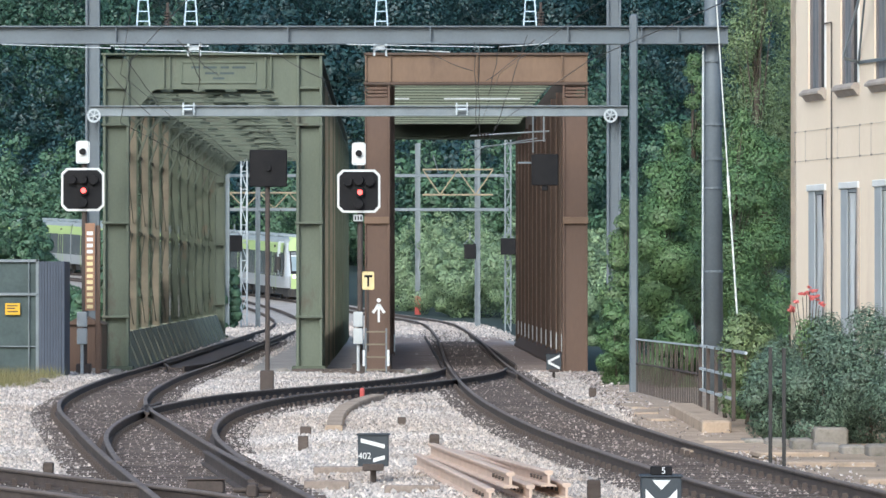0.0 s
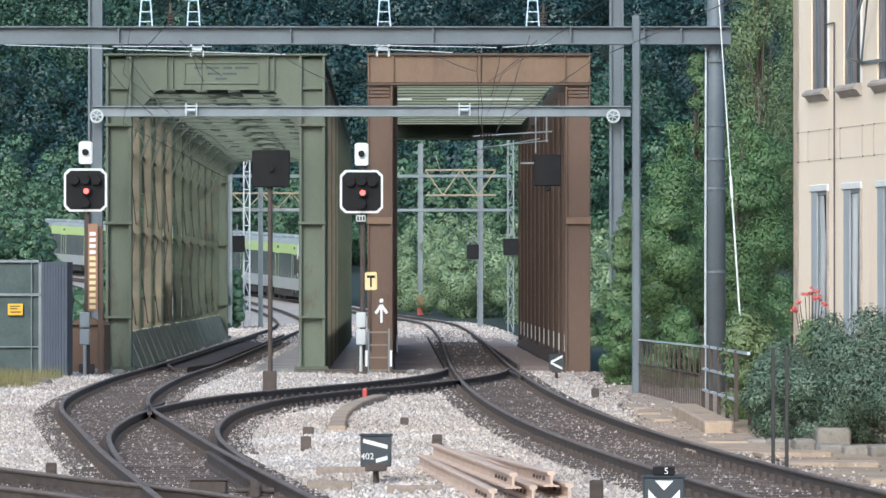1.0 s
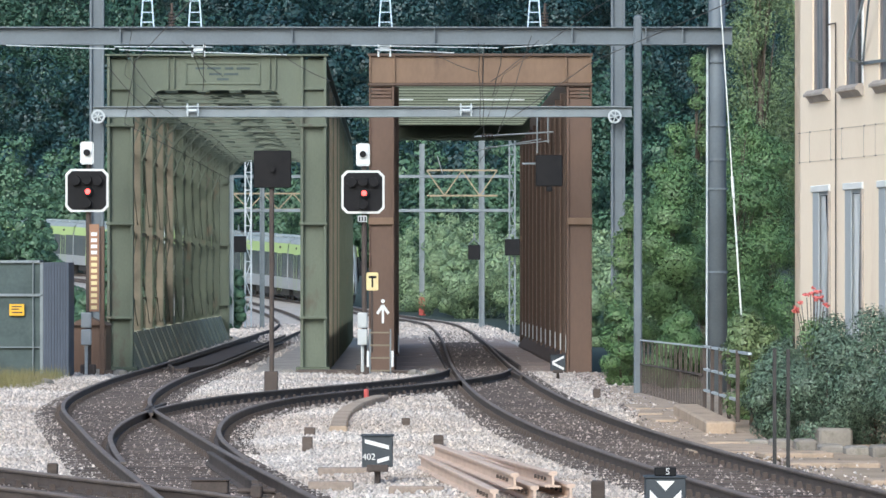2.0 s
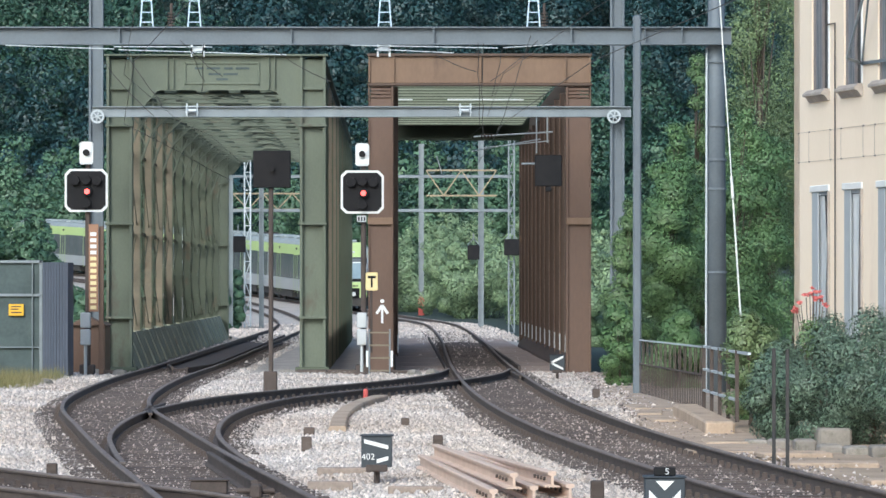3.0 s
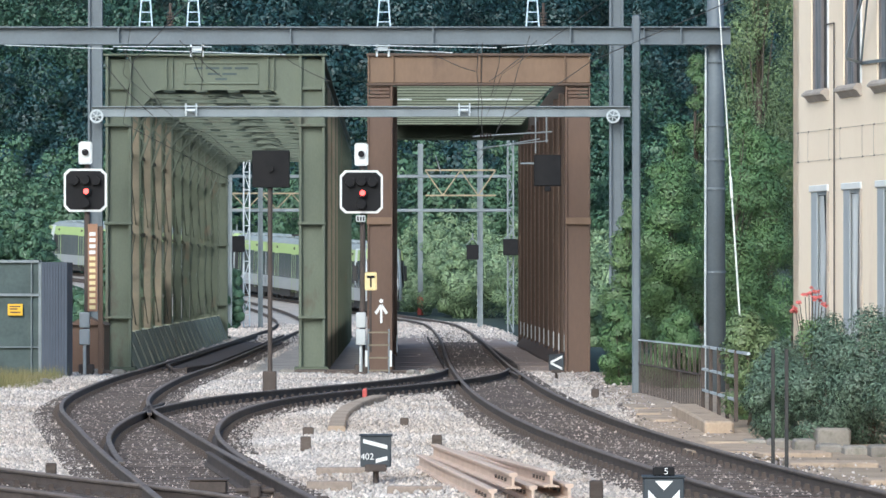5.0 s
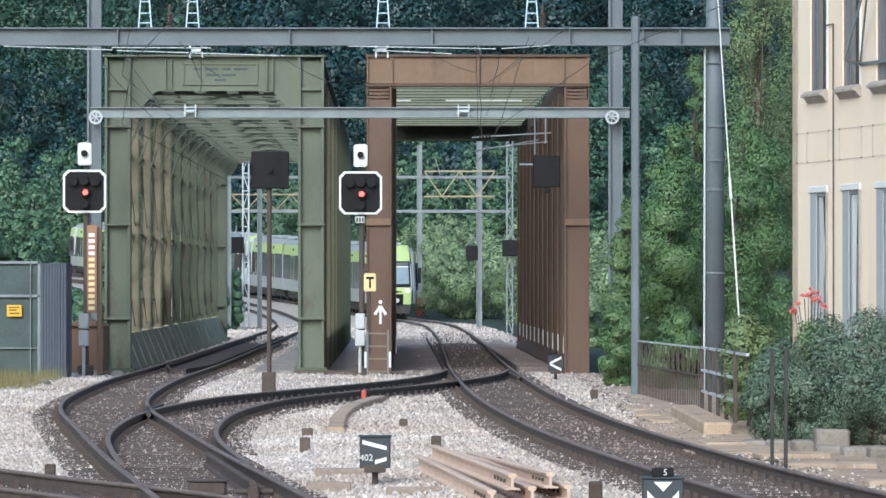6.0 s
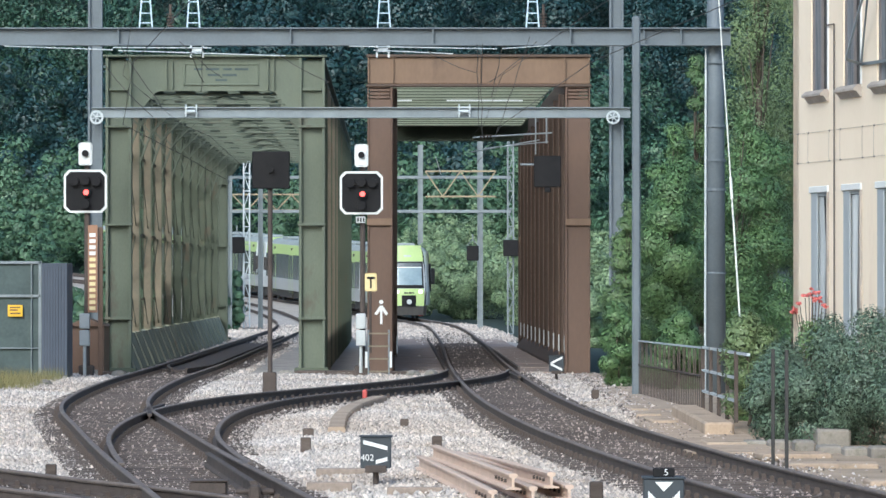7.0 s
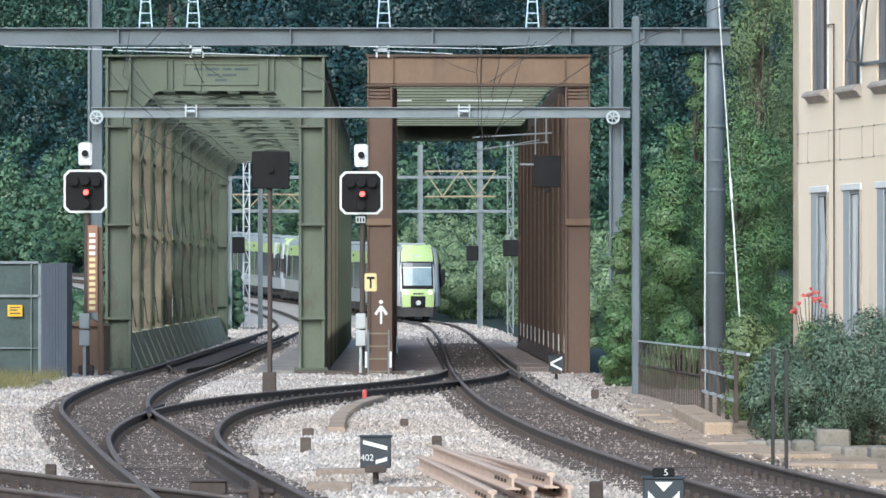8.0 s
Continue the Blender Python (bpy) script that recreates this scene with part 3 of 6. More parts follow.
# ---- steel bridges ----
def green_bridge():
    """Riveted lattice truss bridge; its own y runs along the span."""
    L, W, H = 66.5, 2.81, 7.95
    t = thing("truss_bridge", "olive green riveted steel lattice truss railway bridge", "bridge", pose(-5.84, 115.9, 0, 0, 0, 0.6))
    panels = 11
    step = L / panels
    for end, y in (("front", 0.0), ("rear", L)):
        for sx in (-1, 1):
            xi, xo = sx * (W - 0.66), sx * W
            g = Geo()
            g.cbox(xi, xo, y + 0.16, y + 0.42, -0.3, H - 0.1, 0.01)
            post = part("portal_post", g, GREEN, t)
            for a, b in ((xi - sx * 0.004, xi + sx * 0.07), (xo - sx * 0.07, xo + sx * 0.004)):
                part("post_flange", Geo().cbox(a, b, y, y + 0.45, -0.3, H - 0.02, 0.008), GREEN, post)
            for z in (1.22, 3.63, 6.15, 7.1):
                g = Geo()
                g.cbox(xi - sx * (0.03 if z < 7 else -0.08), xo + sx * (0.03 if z < 7 else -0.08), y - (0.05 if z < 7 else -0.03), y + 0.2, z - 0.035, z + 0.035, 0.008)
                part("stiffener_plate", g, GREEN, post)
            g = Geo()
            g.cbox(xi - sx * 0.12, xo + sx * 0.1, y - 0.06, y + 0.6, -0.35, -0.05, 0.02)
            part("base_plate", g, GREEN_DK, post)
        xi = W - 0.66
        g = Geo()
        g.prism([(-xi, 7.95), (xi, 7.95), (xi, 6.45), (xi - 0.18, 6.5), (xi - 0.62, 7.02), (xi - 0.75, 7.06), (-xi + 0.75, 7.06),
                 (-xi + 0.62, 7.02), (-xi + 0.18, 6.5), (-xi, 6.45)], y + 0.12, y + 0.18)
        lintel = part("portal_lintel", g, GREEN, t, "olive green riveted lintel plate with a raised panel")
        g = Geo().cbox(-W - 0.06, W + 0.06, y - 0.06, y + 0.5, H - 0.02, H + 0.03, 0.008)
        part("top_flange", g, GREEN, lintel)
        for x in (-1.25, -1.1, 1.35, 1.5):
            part("rib", Geo().cbox(x - 0.018, x + 0.018, y + 0.03, y + 0.13, 7.1, 7.93, 0.005), GREEN, lintel)
        if end == "front":
            g = Geo()
            x0, x1, z0, z1 = -0.82, 1.12, 7.2, 7.78
            for a in ((x0, x1, z0, z0 + 0.05), (x0, x1, z1 - 0.05, z1), (x0, x0 + 0.05, z0, z1), (x1 - 0.05, x1, z0, z1)):
                g.cbox(a[0], a[1], y + 0.085, y + 0.125, a[2], a[3], 0.008)
            part("panel_border", g, GREEN, lintel)
            g = Geo()
            for z, segs in ((7.62, [(-0.55, -0.32), (-0.25, 0.1), (0.2, 0.42), (0.5, 0.85)]), (7.47, [(-0.2, 0.12), (0.18, 0.55)]), (7.34, [(0.0, 0.3)])):
                for a, b in segs:
                    g.box(a, b, y + 0.108, y + 0.125, z - 0.028, z + 0.028)
            part("worn_lettering", g, MESH_DK, lintel, "worn unreadable raised lettering")
    for sx in (-1, 1):
        xw = sx * (W - 0.24)
        for i in range(panels):
            y = 4.0 + i * 6.02
            g = Geo()
            g.box(xw - (0.15 if sx < 0 else 0.11), xw + (0.045 if sx < 0 else -0.005), y - 0.012, y + 0.012, 0.75, 7.3)
            post = part("lattice_post", g, TAN if i < 5 and sx < 0 else GREEN_DK, t, "laced post, rusty tan and green paint")
            if sx < 0:
                part("edge_angle", Geo().box(xw - 0.185, xw - 0.154, y - 0.05, y + 0.012, 0.75, 7.3), GREEN_DK, post)
                part("angle_bar", Geo().box(xw + 0.049, xw + 0.085, y - 0.03, y + 0.012, 0.75, 7.3), GREEN_DK, post)
            else:
                part("angle_bar", Geo().box(xw + 0.0, xw + 0.05, y - 0.02, y + 0.012, 0.75, 7.3), TAN if i < 6 else GREEN, post)
                part("angle_bar", Geo().box(xw + 0.054, xw + 0.09, y - 0.06, y + 0.012, 0.75, 7.3), GREEN_DK, post)
            part("flange", Geo().box(xw - sx * 0.12, xw - sx * 0.108, y - 0.08, y + 0.08, 0.75, 7.3), GREEN_DK, post)
            g = Geo()
            k = 22
            for j in range(k):
                z0, z1 = 0.95 + j * 6.2 / k, 0.95 + (j + 1) * 6.2 / k
                e = 1 if j % 2 else -1
                g.bar((xw - sx * (0.15 + e * 0.035), y + 0.1, z0), (xw - sx * (0.15 - e * 0.035), y + 0.1, z1), 0.022, 0.015, (0, 1, 0))
                g.bar((xw - sx * 0.115, y - e * 0.09, z0), (xw - sx * 0.115, y + e * 0.09, z1), 0.03, 0.015, (1, 0, 0))
            part("lacing", g, GREEN_DK, post)
        g = Geo()
        for i in range(panels):
            y0, y1 = 4.0 + (i - 1) * 6.02, 4.0 + i * 6.02
            y0 = max(0.5, y0)
            for z0, z1 in ((0.95, 3.45), (3.75, 7.2)):
                e = 0.06 if sx < 0 else 0.12
                g.bar((xw - e, y0, z0), (xw - e, y1, z1), 0.07, 0.015, (sx, 0, 0))
                g.bar((xw - e + 0.02, y0, z1), (xw - e + 0.02, y1, z0), 0.07, 0.015, (sx, 0, 0))
        part("diagonal_lattice", g, GREEN_DK, t)
        # close lattice of flat bars on the outer side of one wall, stout ribs down to the ground on the other
        if sx < 0:
            g = Geo()
            rise = 6.45
            for k in range(-3, 32):
                y0 = 0.6 + k * 2.15
                for e in (-1, 1):
                    ya, yb, za, zb = y0, y0 + rise, (0.8, 7.25)[e < 0], (7.25, 0.8)[e < 0]
                    if ya < 0.5:
                        za += (zb - za) * (0.5 - ya) / (yb - ya)
                        ya = 0.5
                    if yb > L - 0.3:
                        zb = za + (zb - za) * (L - 0.3 - ya) / (yb - ya)
                        yb = L - 0.3
                    if yb - ya > 0.3:
                        g.bar((xw - 0.2 - 0.02 * e, ya, za), (xw - 0.2 - 0.02 * e, yb, zb), 0.08, 0.02, (sx, 0, 0))
            part("close_lattice", g, GREEN_DK, t, "dark flat bars crossing one another")
        else:
            for k in range(23):
                y = 1.4 + k * 2.9
                part("outer_rib", Geo().box(W - 0.03, W + 0.055, y - 0.1, y - 0.075, -0.2, 7.3).box(W + 0.03, W + 0.055, y - 0.075, y + 0.08, -0.2, 7.3),
                     TAN if k in (1, 2, 4, 5, 7) else GREEN_DK, t, "upright rib of the truss wall")
        for z, hh in () if sx > 0 else ((1.66, 0.025), (3.5, 0.05), (5.7, 0.04)):
            part("side_rail", Geo().box(xw - 0.16, xw - 0.12, 0.4, L - 0.1, z - hh, z + hh), TAN, t)
        g = Geo().cbox(xw - 0.26, xw + 0.26, 0.4, L, 7.28, 7.42, 0.01).cbox(xw - 0.03, xw + 0.03, 0.4, L, 7.4, 7.9, 0.01)
        g.cbox(xw - 0.24, xw + 0.24, 0.4, L, 7.86, 7.92, 0.01)
        part("top_chord", g, GREEN, t)
        # bottom girder, whose inner plate leans in towards the deck
        g = Geo()
        xi = sx * (W - 0.34)
        g.prism([(xi, 0.78), (xi + sx * 0.32, 0.78), (xi + sx * 0.32, -0.2), (xi - sx * 0.34, -0.2), (xi - sx * 0.34, -0.12)], 0.42, L)
        girder = part("bottom_girder", g, GREEN_DUST, t, "dusty green plate girder")
        for i in range(22):
            y = 1.0 + i * (L - 1.6) / 21
            part("gusset", Geo().prism([(xi, 0.82), (xi - sx * 0.40, -0.14), (xi - sx * 0.28, -0.14), (xi + sx * 0.1, 0.82)], y - 0.02, y + 0.02), GREEN_DUST, girder)
    for i in range(panels * 2 + 1):
        y = 0.9 + i * (L - 1.4) / (panels * 2)
        g = Geo()
        a = W - 0.33
        g.cbox(-a, a, y - 0.12, y + 0.12, 7.42, 7.46, 0.006)
        g.cbox(-a, a, y - 0.1, y + 0.1, 6.98, 7.02, 0.006)
        k = 6
        for j in range(k):
            x0, x1 = -a + 2 * a * j / k, -a + 2 * a * (j + 1) / k
            g.prism([(x0, 7.44), (x0 + 0.32, 7.44), (x0 + 0.2, 7.2), (x0 + 0.32, 7.0), (x0, 7.0)], y - 0.008, y + 0.008)
            g.prism([(x1 - 0.2, 7.44), (x1, 7.44), (x1, 7.0), (x1 - 0.2, 7.0), (x1 - 0.32, 7.22)], y - 0.008, y + 0.008)
        for sx in (-1, 1) if i % 2 else ():
            g.bar((sx * (a - 1.0), y, 7.0), (sx * (a - 0.3), y, 6.3), 0.05, 0.12, (0, 1, 0)).bar((sx * (a - 0.3), y, 6.3), (sx * a, y, 5.5), 0.05, 0.12, (0, 1, 0))
            for q in ((0.65, 6.65, 0.65, 7.0), (0.3, 6.3, 0.3, 7.0), (0.3, 6.3, 0.0, 6.6), (0.3, 7.0, 0.0, 6.4), (0.15, 5.9, 0.0, 6.2)):
                g.bar((sx * (a - q[0]), y, q[1]), (sx * (a - q[2]), y, q[3] + 0.02), 0.04, 0.05, (0, 1, 0))
        part("cross_frame", g, GREEN, t)
        if i < panels * 2 and i % 2 == 0:
            y2 = y + 2 * (L - 1.4) / (panels * 2)
            g = Geo().bar((-a, y, 7.1), (a, y2, 7.1), 0.12, 0.06).bar((a, y, 7.16), (-a, y2, 7.16), 0.12, 0.06)
            part("wind_brace", g, GREEN, t)
    part("deck_plate", Geo().cbox(-1.5, 1.3, 1.5, L, -0.36, -0.25, 0.01), GRAVEL_DK, t, "dark bridge deck")
    return t


def brown_bridge():
    """Plate girder bridge with a roof of cross beams."""
    L, W = 44.0, 2.855
    t = thing("girder_bridge", "brown painted steel portal bridge with ribbed side walls", "bridge", pose(0.925, 115.9, 0, 0, 0, 0.6))
    for y in (0.0, L):
        # The far portal's shade is put into darker post and lintel colours.
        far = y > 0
        for sx in (-1, 1):
            xi, xo = sx * (W - 0.61), sx * W
            g = Geo().cbox(xi, xo, y + 0.06, y + 0.4, -0.3, 6.85, 0.012)
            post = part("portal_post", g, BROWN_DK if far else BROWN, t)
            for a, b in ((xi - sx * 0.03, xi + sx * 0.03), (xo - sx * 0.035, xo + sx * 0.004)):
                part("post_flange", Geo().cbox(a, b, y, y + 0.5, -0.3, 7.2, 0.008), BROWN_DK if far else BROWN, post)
            part("joint_plate", Geo().cbox(xi - sx * 0.02, xo + sx * 0.02, y - 0.03, y + 0.1, 3.6, 3.78, 0.01), BROWN_LT, post, "pale brown joint plate")
            for k in range(4):
                part("splice_plate", Geo().cbox(xi + sx * 0.04, xo - sx * 0.05, y + 0.02 + 0.01 * (k % 2), y + 0.1, 6.86 + 0.09 * k, 6.93 + 0.09 * k, 0.008), BROWN, post)
        g = Geo().cbox(-W, W, y + 0.05, y + 0.35, 7.24, 7.93, 0.01)
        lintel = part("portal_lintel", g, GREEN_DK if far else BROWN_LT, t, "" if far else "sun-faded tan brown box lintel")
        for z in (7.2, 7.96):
            part("lintel_flange", Geo().cbox(-W - 0.03, W + 0.03, y - 0.04, y + 0.45, z - 0.035, z + 0.035, 0.01), GREEN_DK if far else BROWN_DK, lintel, "dark flange")
        for x in () if far else (-W + 0.02, -W + 0.65, 0.02, W - 0.65, W - 0.02):
            part("rib", Geo().cbox(x - 0.02, x + 0.02, y - 0.03, y + 0.08, 7.25, 7.92, 0.005), BROWN_LT, lintel)
    for sx in (-1, 1):
        xw = sx * (W - 0.28)
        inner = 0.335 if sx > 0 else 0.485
        # Plate, webs and left flanges darker: shade between ribs put into the colour.
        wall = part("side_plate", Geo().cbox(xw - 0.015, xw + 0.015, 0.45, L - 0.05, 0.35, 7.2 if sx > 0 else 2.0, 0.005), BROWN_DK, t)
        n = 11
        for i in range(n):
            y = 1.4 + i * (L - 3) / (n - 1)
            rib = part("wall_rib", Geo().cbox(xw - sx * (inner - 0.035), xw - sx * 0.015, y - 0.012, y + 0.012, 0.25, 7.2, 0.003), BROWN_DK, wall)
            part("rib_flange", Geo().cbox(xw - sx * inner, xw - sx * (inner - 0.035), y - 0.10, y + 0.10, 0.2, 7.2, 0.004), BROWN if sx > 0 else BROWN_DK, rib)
            part("rib_foot", Geo().cbox(xw - sx * (inner + 0.01), xw - sx * (inner - 0.025), y - 0.115, y - 0.101, 0.3, 0.75, 0.003), PALE_BOX, rib, "pale strip")
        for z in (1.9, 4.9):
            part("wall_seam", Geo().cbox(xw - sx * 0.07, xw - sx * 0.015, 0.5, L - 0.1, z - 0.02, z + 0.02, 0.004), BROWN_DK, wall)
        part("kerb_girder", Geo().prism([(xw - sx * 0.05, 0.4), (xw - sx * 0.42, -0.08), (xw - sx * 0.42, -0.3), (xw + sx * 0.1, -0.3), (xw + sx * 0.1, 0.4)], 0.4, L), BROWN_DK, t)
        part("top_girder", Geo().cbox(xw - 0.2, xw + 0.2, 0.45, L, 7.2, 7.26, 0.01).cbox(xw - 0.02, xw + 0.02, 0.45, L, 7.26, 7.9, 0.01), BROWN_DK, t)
    n = 21
    for i in range(n):
        y = 3.0 + i * (L - 4.0) / (n - 1)
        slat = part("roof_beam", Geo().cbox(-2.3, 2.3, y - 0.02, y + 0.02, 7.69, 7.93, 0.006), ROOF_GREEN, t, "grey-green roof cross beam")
        # Lower flange coloured dark to draw the shaded line between beams.
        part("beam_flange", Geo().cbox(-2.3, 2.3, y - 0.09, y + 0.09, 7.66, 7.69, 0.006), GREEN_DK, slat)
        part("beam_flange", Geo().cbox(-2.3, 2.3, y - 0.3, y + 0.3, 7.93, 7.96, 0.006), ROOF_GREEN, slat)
    # White strips stand in for daylight through gaps in the roof.
    for x0, x1, y in ((-2.2, -1.65, 20.3), (-0.6, 1.7, 20.3)):
        part("daylight_strip", Geo().cbox(x0, x1, y - 0.05, y + 0.05, 7.61, 7.655, 0.006), WHITE, t, "white strip in place of daylight through a roof gap")
    # Added sheet that keeps the sun off the far lintel.
    part("shade_sheet", Geo().cbox(-2.55, 2.55, L - 0.9, L, 7.975, 8.0, 0.005), ROOF_GREEN, t, "grey-green sheet added to shade the far lintel")
    for p, q, r in (((0.0, 9.0, 6.15), (2.2, 9.5, 6.3), 0.028), ((-0.05, 9.0, 5.75), (1.9, 11.0, 6.15), 0.022), ((0.3, 9.0, 5.85), (2.1, 9.4, 6.05), 0.018),
                    ((1.75, 9.4, 5.7), (1.75, 9.4, 6.9), 0.025), ((2.05, 9.4, 6.0), (2.05, 9.4, 6.7), 0.03), ((-1.0, 12.0, 5.7), (-0.85, 12.0, 5.2), 0.02)):
        part("contact_arm", Geo().tube(p, q, r * 0.8, 8), GALV_LT, t, "pale galvanised catenary arm")
    for k in range(4):
        part("insulator_disc", Geo().tube((0.2 + 0.09 * k, 9.05, 6.16 + 0.006 * k), (0.24 + 0.09 * k, 9.05, 6.163 + 0.006 * k), 0.07, 10), RUSTY, t, "brown insulator disc")
    for x0, x1, material, label in ((-2.2, -0.86, DECK, "grey-brown chequer deck plate"), (1.05, 2.15, DECK, "grey-brown chequer deck plate")):
        for k in range(12):
            y = 0.2 + k * 5.6
            part("deck_plate", Geo().cbox(x0, x1, y, y + 5.57, -0.3, -0.15 + 0.008 * (k % 3), 0.008), material, t, label)
    part("kerb_angle", Geo().cbox(1.0, 1.06, 0.3, 67, -0.3, -0.02, 0.006), RUSTY, t)
    part("kerb_angle", Geo().cbox(-0.88, -0.82, 0.3, 67, -0.3, -0.06, 0.006), RUSTY, t)
    return t


# ---- train ----
BODY = [(0.42, 1.26), (0.62, 1.36), (1.0, 1.41), (1.62, 1.42), (3.30, 1.40), (3.98, 1.31), (4.22, 1.12), (4.36, 0.7), (4.40, 0.0)]


def half_at(z):
    return float(np.interp(z, [b[0] for b in BODY], [b[1] for b in BODY]))


def body_x(z, d):
    """Half width at height z, d metres back from the nose."""
    taper = float(np.interp(d, [0, 0.12, 0.4, 0.9, 1.8], [0.72, 0.80, 0.89, 0.96, 1.0]))
    return half_at(z) * taper


def slope_back(z):
    return max(0.0, z - 1.55) * 0.36 + max(0.0, 0.75 - z) * 0.25


def strip(geo, z0, z1, y0, y1, lift=0.0, nose=0.0, both=True, sx=1):
    """A band of the body side between two heights; nose: the front's y, where the body tapers."""
    zs = [z0] + [b[0] for b in BODY if z0 < b[0] < z1] + [z1]
    ys = list(np.linspace(y0, y1, 2))
    if nose:
        ys = sorted({y for y in [y0, y1] + [nose - d for d in (0.0, 0.12, 0.4, 0.9, 1.8)] if y0 <= y <= y1})
    for s in ((-1, 1) if both else (sx,)):
        pts, k = [], len(zs)
        for y in ys:
            for z in zs:
                if nose:
                    d = nose - y
                    yy = y - slope_back(z) * float(np.interp(d, [0, 2.6], [1, 0]))
                    pts.append((s * (body_x(z, d) + lift), yy, z))
                else:
                    pts.append((s * (half_at(z) + lift), y, z))
        geo.poly(pts, [(a * k + b, a * k + b + 1, (a + 1) * k + b + 1, (a + 1) * k + b) for a in range(len(ys) - 1) for b in range(k - 1)])
    return geo


def rail_car(cab, label, cab_front=True):
    """A car 13.6 m long, its middle at the origin; a cab car has its cab towards +y."""
    t = thing("rail_car", label, "train", group="cars of the train")
    h = 6.82
    nose = h + 0.1 if cab else 0.0
    y1 = nose or h
    g = Geo()
    strip(g, 0.82, 1.62, -h, y1, 0, nose)
    if not cab:
        g.poly([(s * half_at(z), h, z) for s, z in ((-1, 0.82), (1, 0.82), (1, 1.62), (1, 3.3), (1, 4.22), (-1, 4.22), (-1, 3.3), (-1, 1.62))], [tuple(range(8))])
    g.poly([(s * half_at(z), -h, z) for s, z in ((-1, 0.82), (1, 0.82), (1, 1.62), (1, 3.3), (1, 4.22), (-1, 4.22), (-1, 3.3), (-1, 1.62))], [tuple(range(8))])
    g.poly([(-1.36, -h, 0.82), (1.36, -h, 0.82), (1.36, y1 - 1.8, 0.82), (-1.36, y1 - 1.8, 0.82)], [(0, 1, 2, 3)])
    part("body", g, T_GREY, t, smooth=False)
    part("window_band", strip(Geo(), 1.62, 3.30, -h, h - 0.5 if cab else h), T_GLASS, t, "dark tinted window band")
    part("lime_band", strip(Geo(), 3.30, 3.98, -h, h - 0.6 if cab else h), T_LIME, t, "lime green band under the roof")
    g = strip(Geo(), 3.98, 4.40, -h, y1 if cab else h, 0, nose)
    part("roof", g, T_ROOF, t, "grey roof")
    for y in (-4.6, -1.2, 2.2) if cab else (-5.0, -1.5, 2.2, 5.2):
        part("roof_equipment", Geo().cbox(-0.8, 0.8, y - 1.1, y + 1.1, 4.33, 4.5, 0.05), T_ROOF, t)
    # thin pillars between the window panes
    for s in (-1, 1):
        for y in np.arange(-h + 1.2, h - 2.0, 1.55):
            g = Geo()
            strip(g, 1.7, 3.22, y, y + 0.09, 0.006, 0, False, s)
            part("window_pillar", g, T_DARK, t)
    doors = (-3.4, 3.1) if cab else (-2.6, 4.0)
    for s in (-1, 1):
        for y in doors:
            g = Geo()
            for a, b, z0, z1 in ((y - 0.72, y - 0.6, 0.65, 3.36), (y + 0.6, y + 0.72, 0.65, 3.36), (y - 0.72, y + 0.72, 3.26, 3.36), (y - 0.03, y + 0.03, 0.65, 3.3)):
                strip(g, z0, z1, a, b, 0.014, 0, False, s)
            door = part("door", g, T_LIME, t, "lime green edged double doors")
            part("door_lamp", Geo().cbox(s * 1.33 - 0.05, s * 1.33 + 0.05, y - 0.22, y + 0.22, 3.62, 3.78, 0.02), T_DARK, door)
    for y in (-h + 2.2, h - 3.2 if cab else h - 2.2):
        g = Geo().cbox(-1.15, 1.15, y - 1.6, y + 1.6, 0.34, 0.78, 0.04)
        bogie = part("bogie", g, T_DARK, t)
        for dy in (-1.1, 1.1):
            for s in (-1, 1):
                part("wheel", Geo().tube((s * 0.68, y + dy, 0.40), (s * 0.82, y + dy, 0.40), 0.40, 18), T_DARK, bogie)
    part("underframe", Geo().cbox(-1.25, 1.25, -h + 4.0, h - 5.0, 0.3, 0.815, 0.04), T_DARK, t)
    part("gangway", Geo().cbox(-0.95, 0.95, -h - 0.22, -h + 0.02, 0.7, 4.0, 0.05), T_DARK, t, "dark concertina gangway")
    if cab:
        # sloping front: panels one above another
        def face(z0, z1, w, material, name, label="", lift=0.02, n=6, parent=t):
            g = Geo()
            rows = 4
            pts = []
            for i in range(rows):
                z = z0 + (z1 - z0) * i / (rows - 1)
                hw = min(body_x(z, 0.0) * 0.99, w) if z < 4.2 else w * 0.92
                for j in range(n + 1):
                    u = -1 + 2 * j / n
                    pts.append((hw * u, nose - slope_back(z) + lift - 0.10 * u * u, z))
            k = n + 1
            g.poly(pts, [(a * k + b, a * k + b + 1, (a + 1) * k + b + 1, (a + 1) * k + b) for a in range(rows - 1) for b in range(n)])
            g2 = [(x, y - 0.14, z) for x, y, z in pts]
            g.poly(g2, [(a * k + b, (a + 1) * k + b, (a + 1) * k + b + 1, a * k + b + 1) for a in range(rows - 1) for b in range(n)])
            return part(name, g, material, parent, label)
        face(0.45, 4.18, 1.3, T_GREY, "front_shell", "", 0.0)
        face(3.42, 4.37, 0.93, T_LIME, "front_top_panel", "lime green panel over the windscreen", 0.03)
        face(1.82, 3.40, 0.92, BLACK, "windscreen_frame", "", 0.025)
        face(2.02, 3.02, 0.82, T_SCREEN, "windscreen", "pale reflecting windscreen", 0.05)
        face(3.12, 3.33, 0.83, T_GLASS, "sun_visor", "dark tinted band across the windscreen", 0.05)
        face(3.03, 3.10, 0.83, T_WHITE, "visor_bar", "white bar across the windscreen", 0.055)
        low = face(0.78, 1.80, 0.92, T_LIME, "front_low_panel", "lime green nose panel", 0.03)
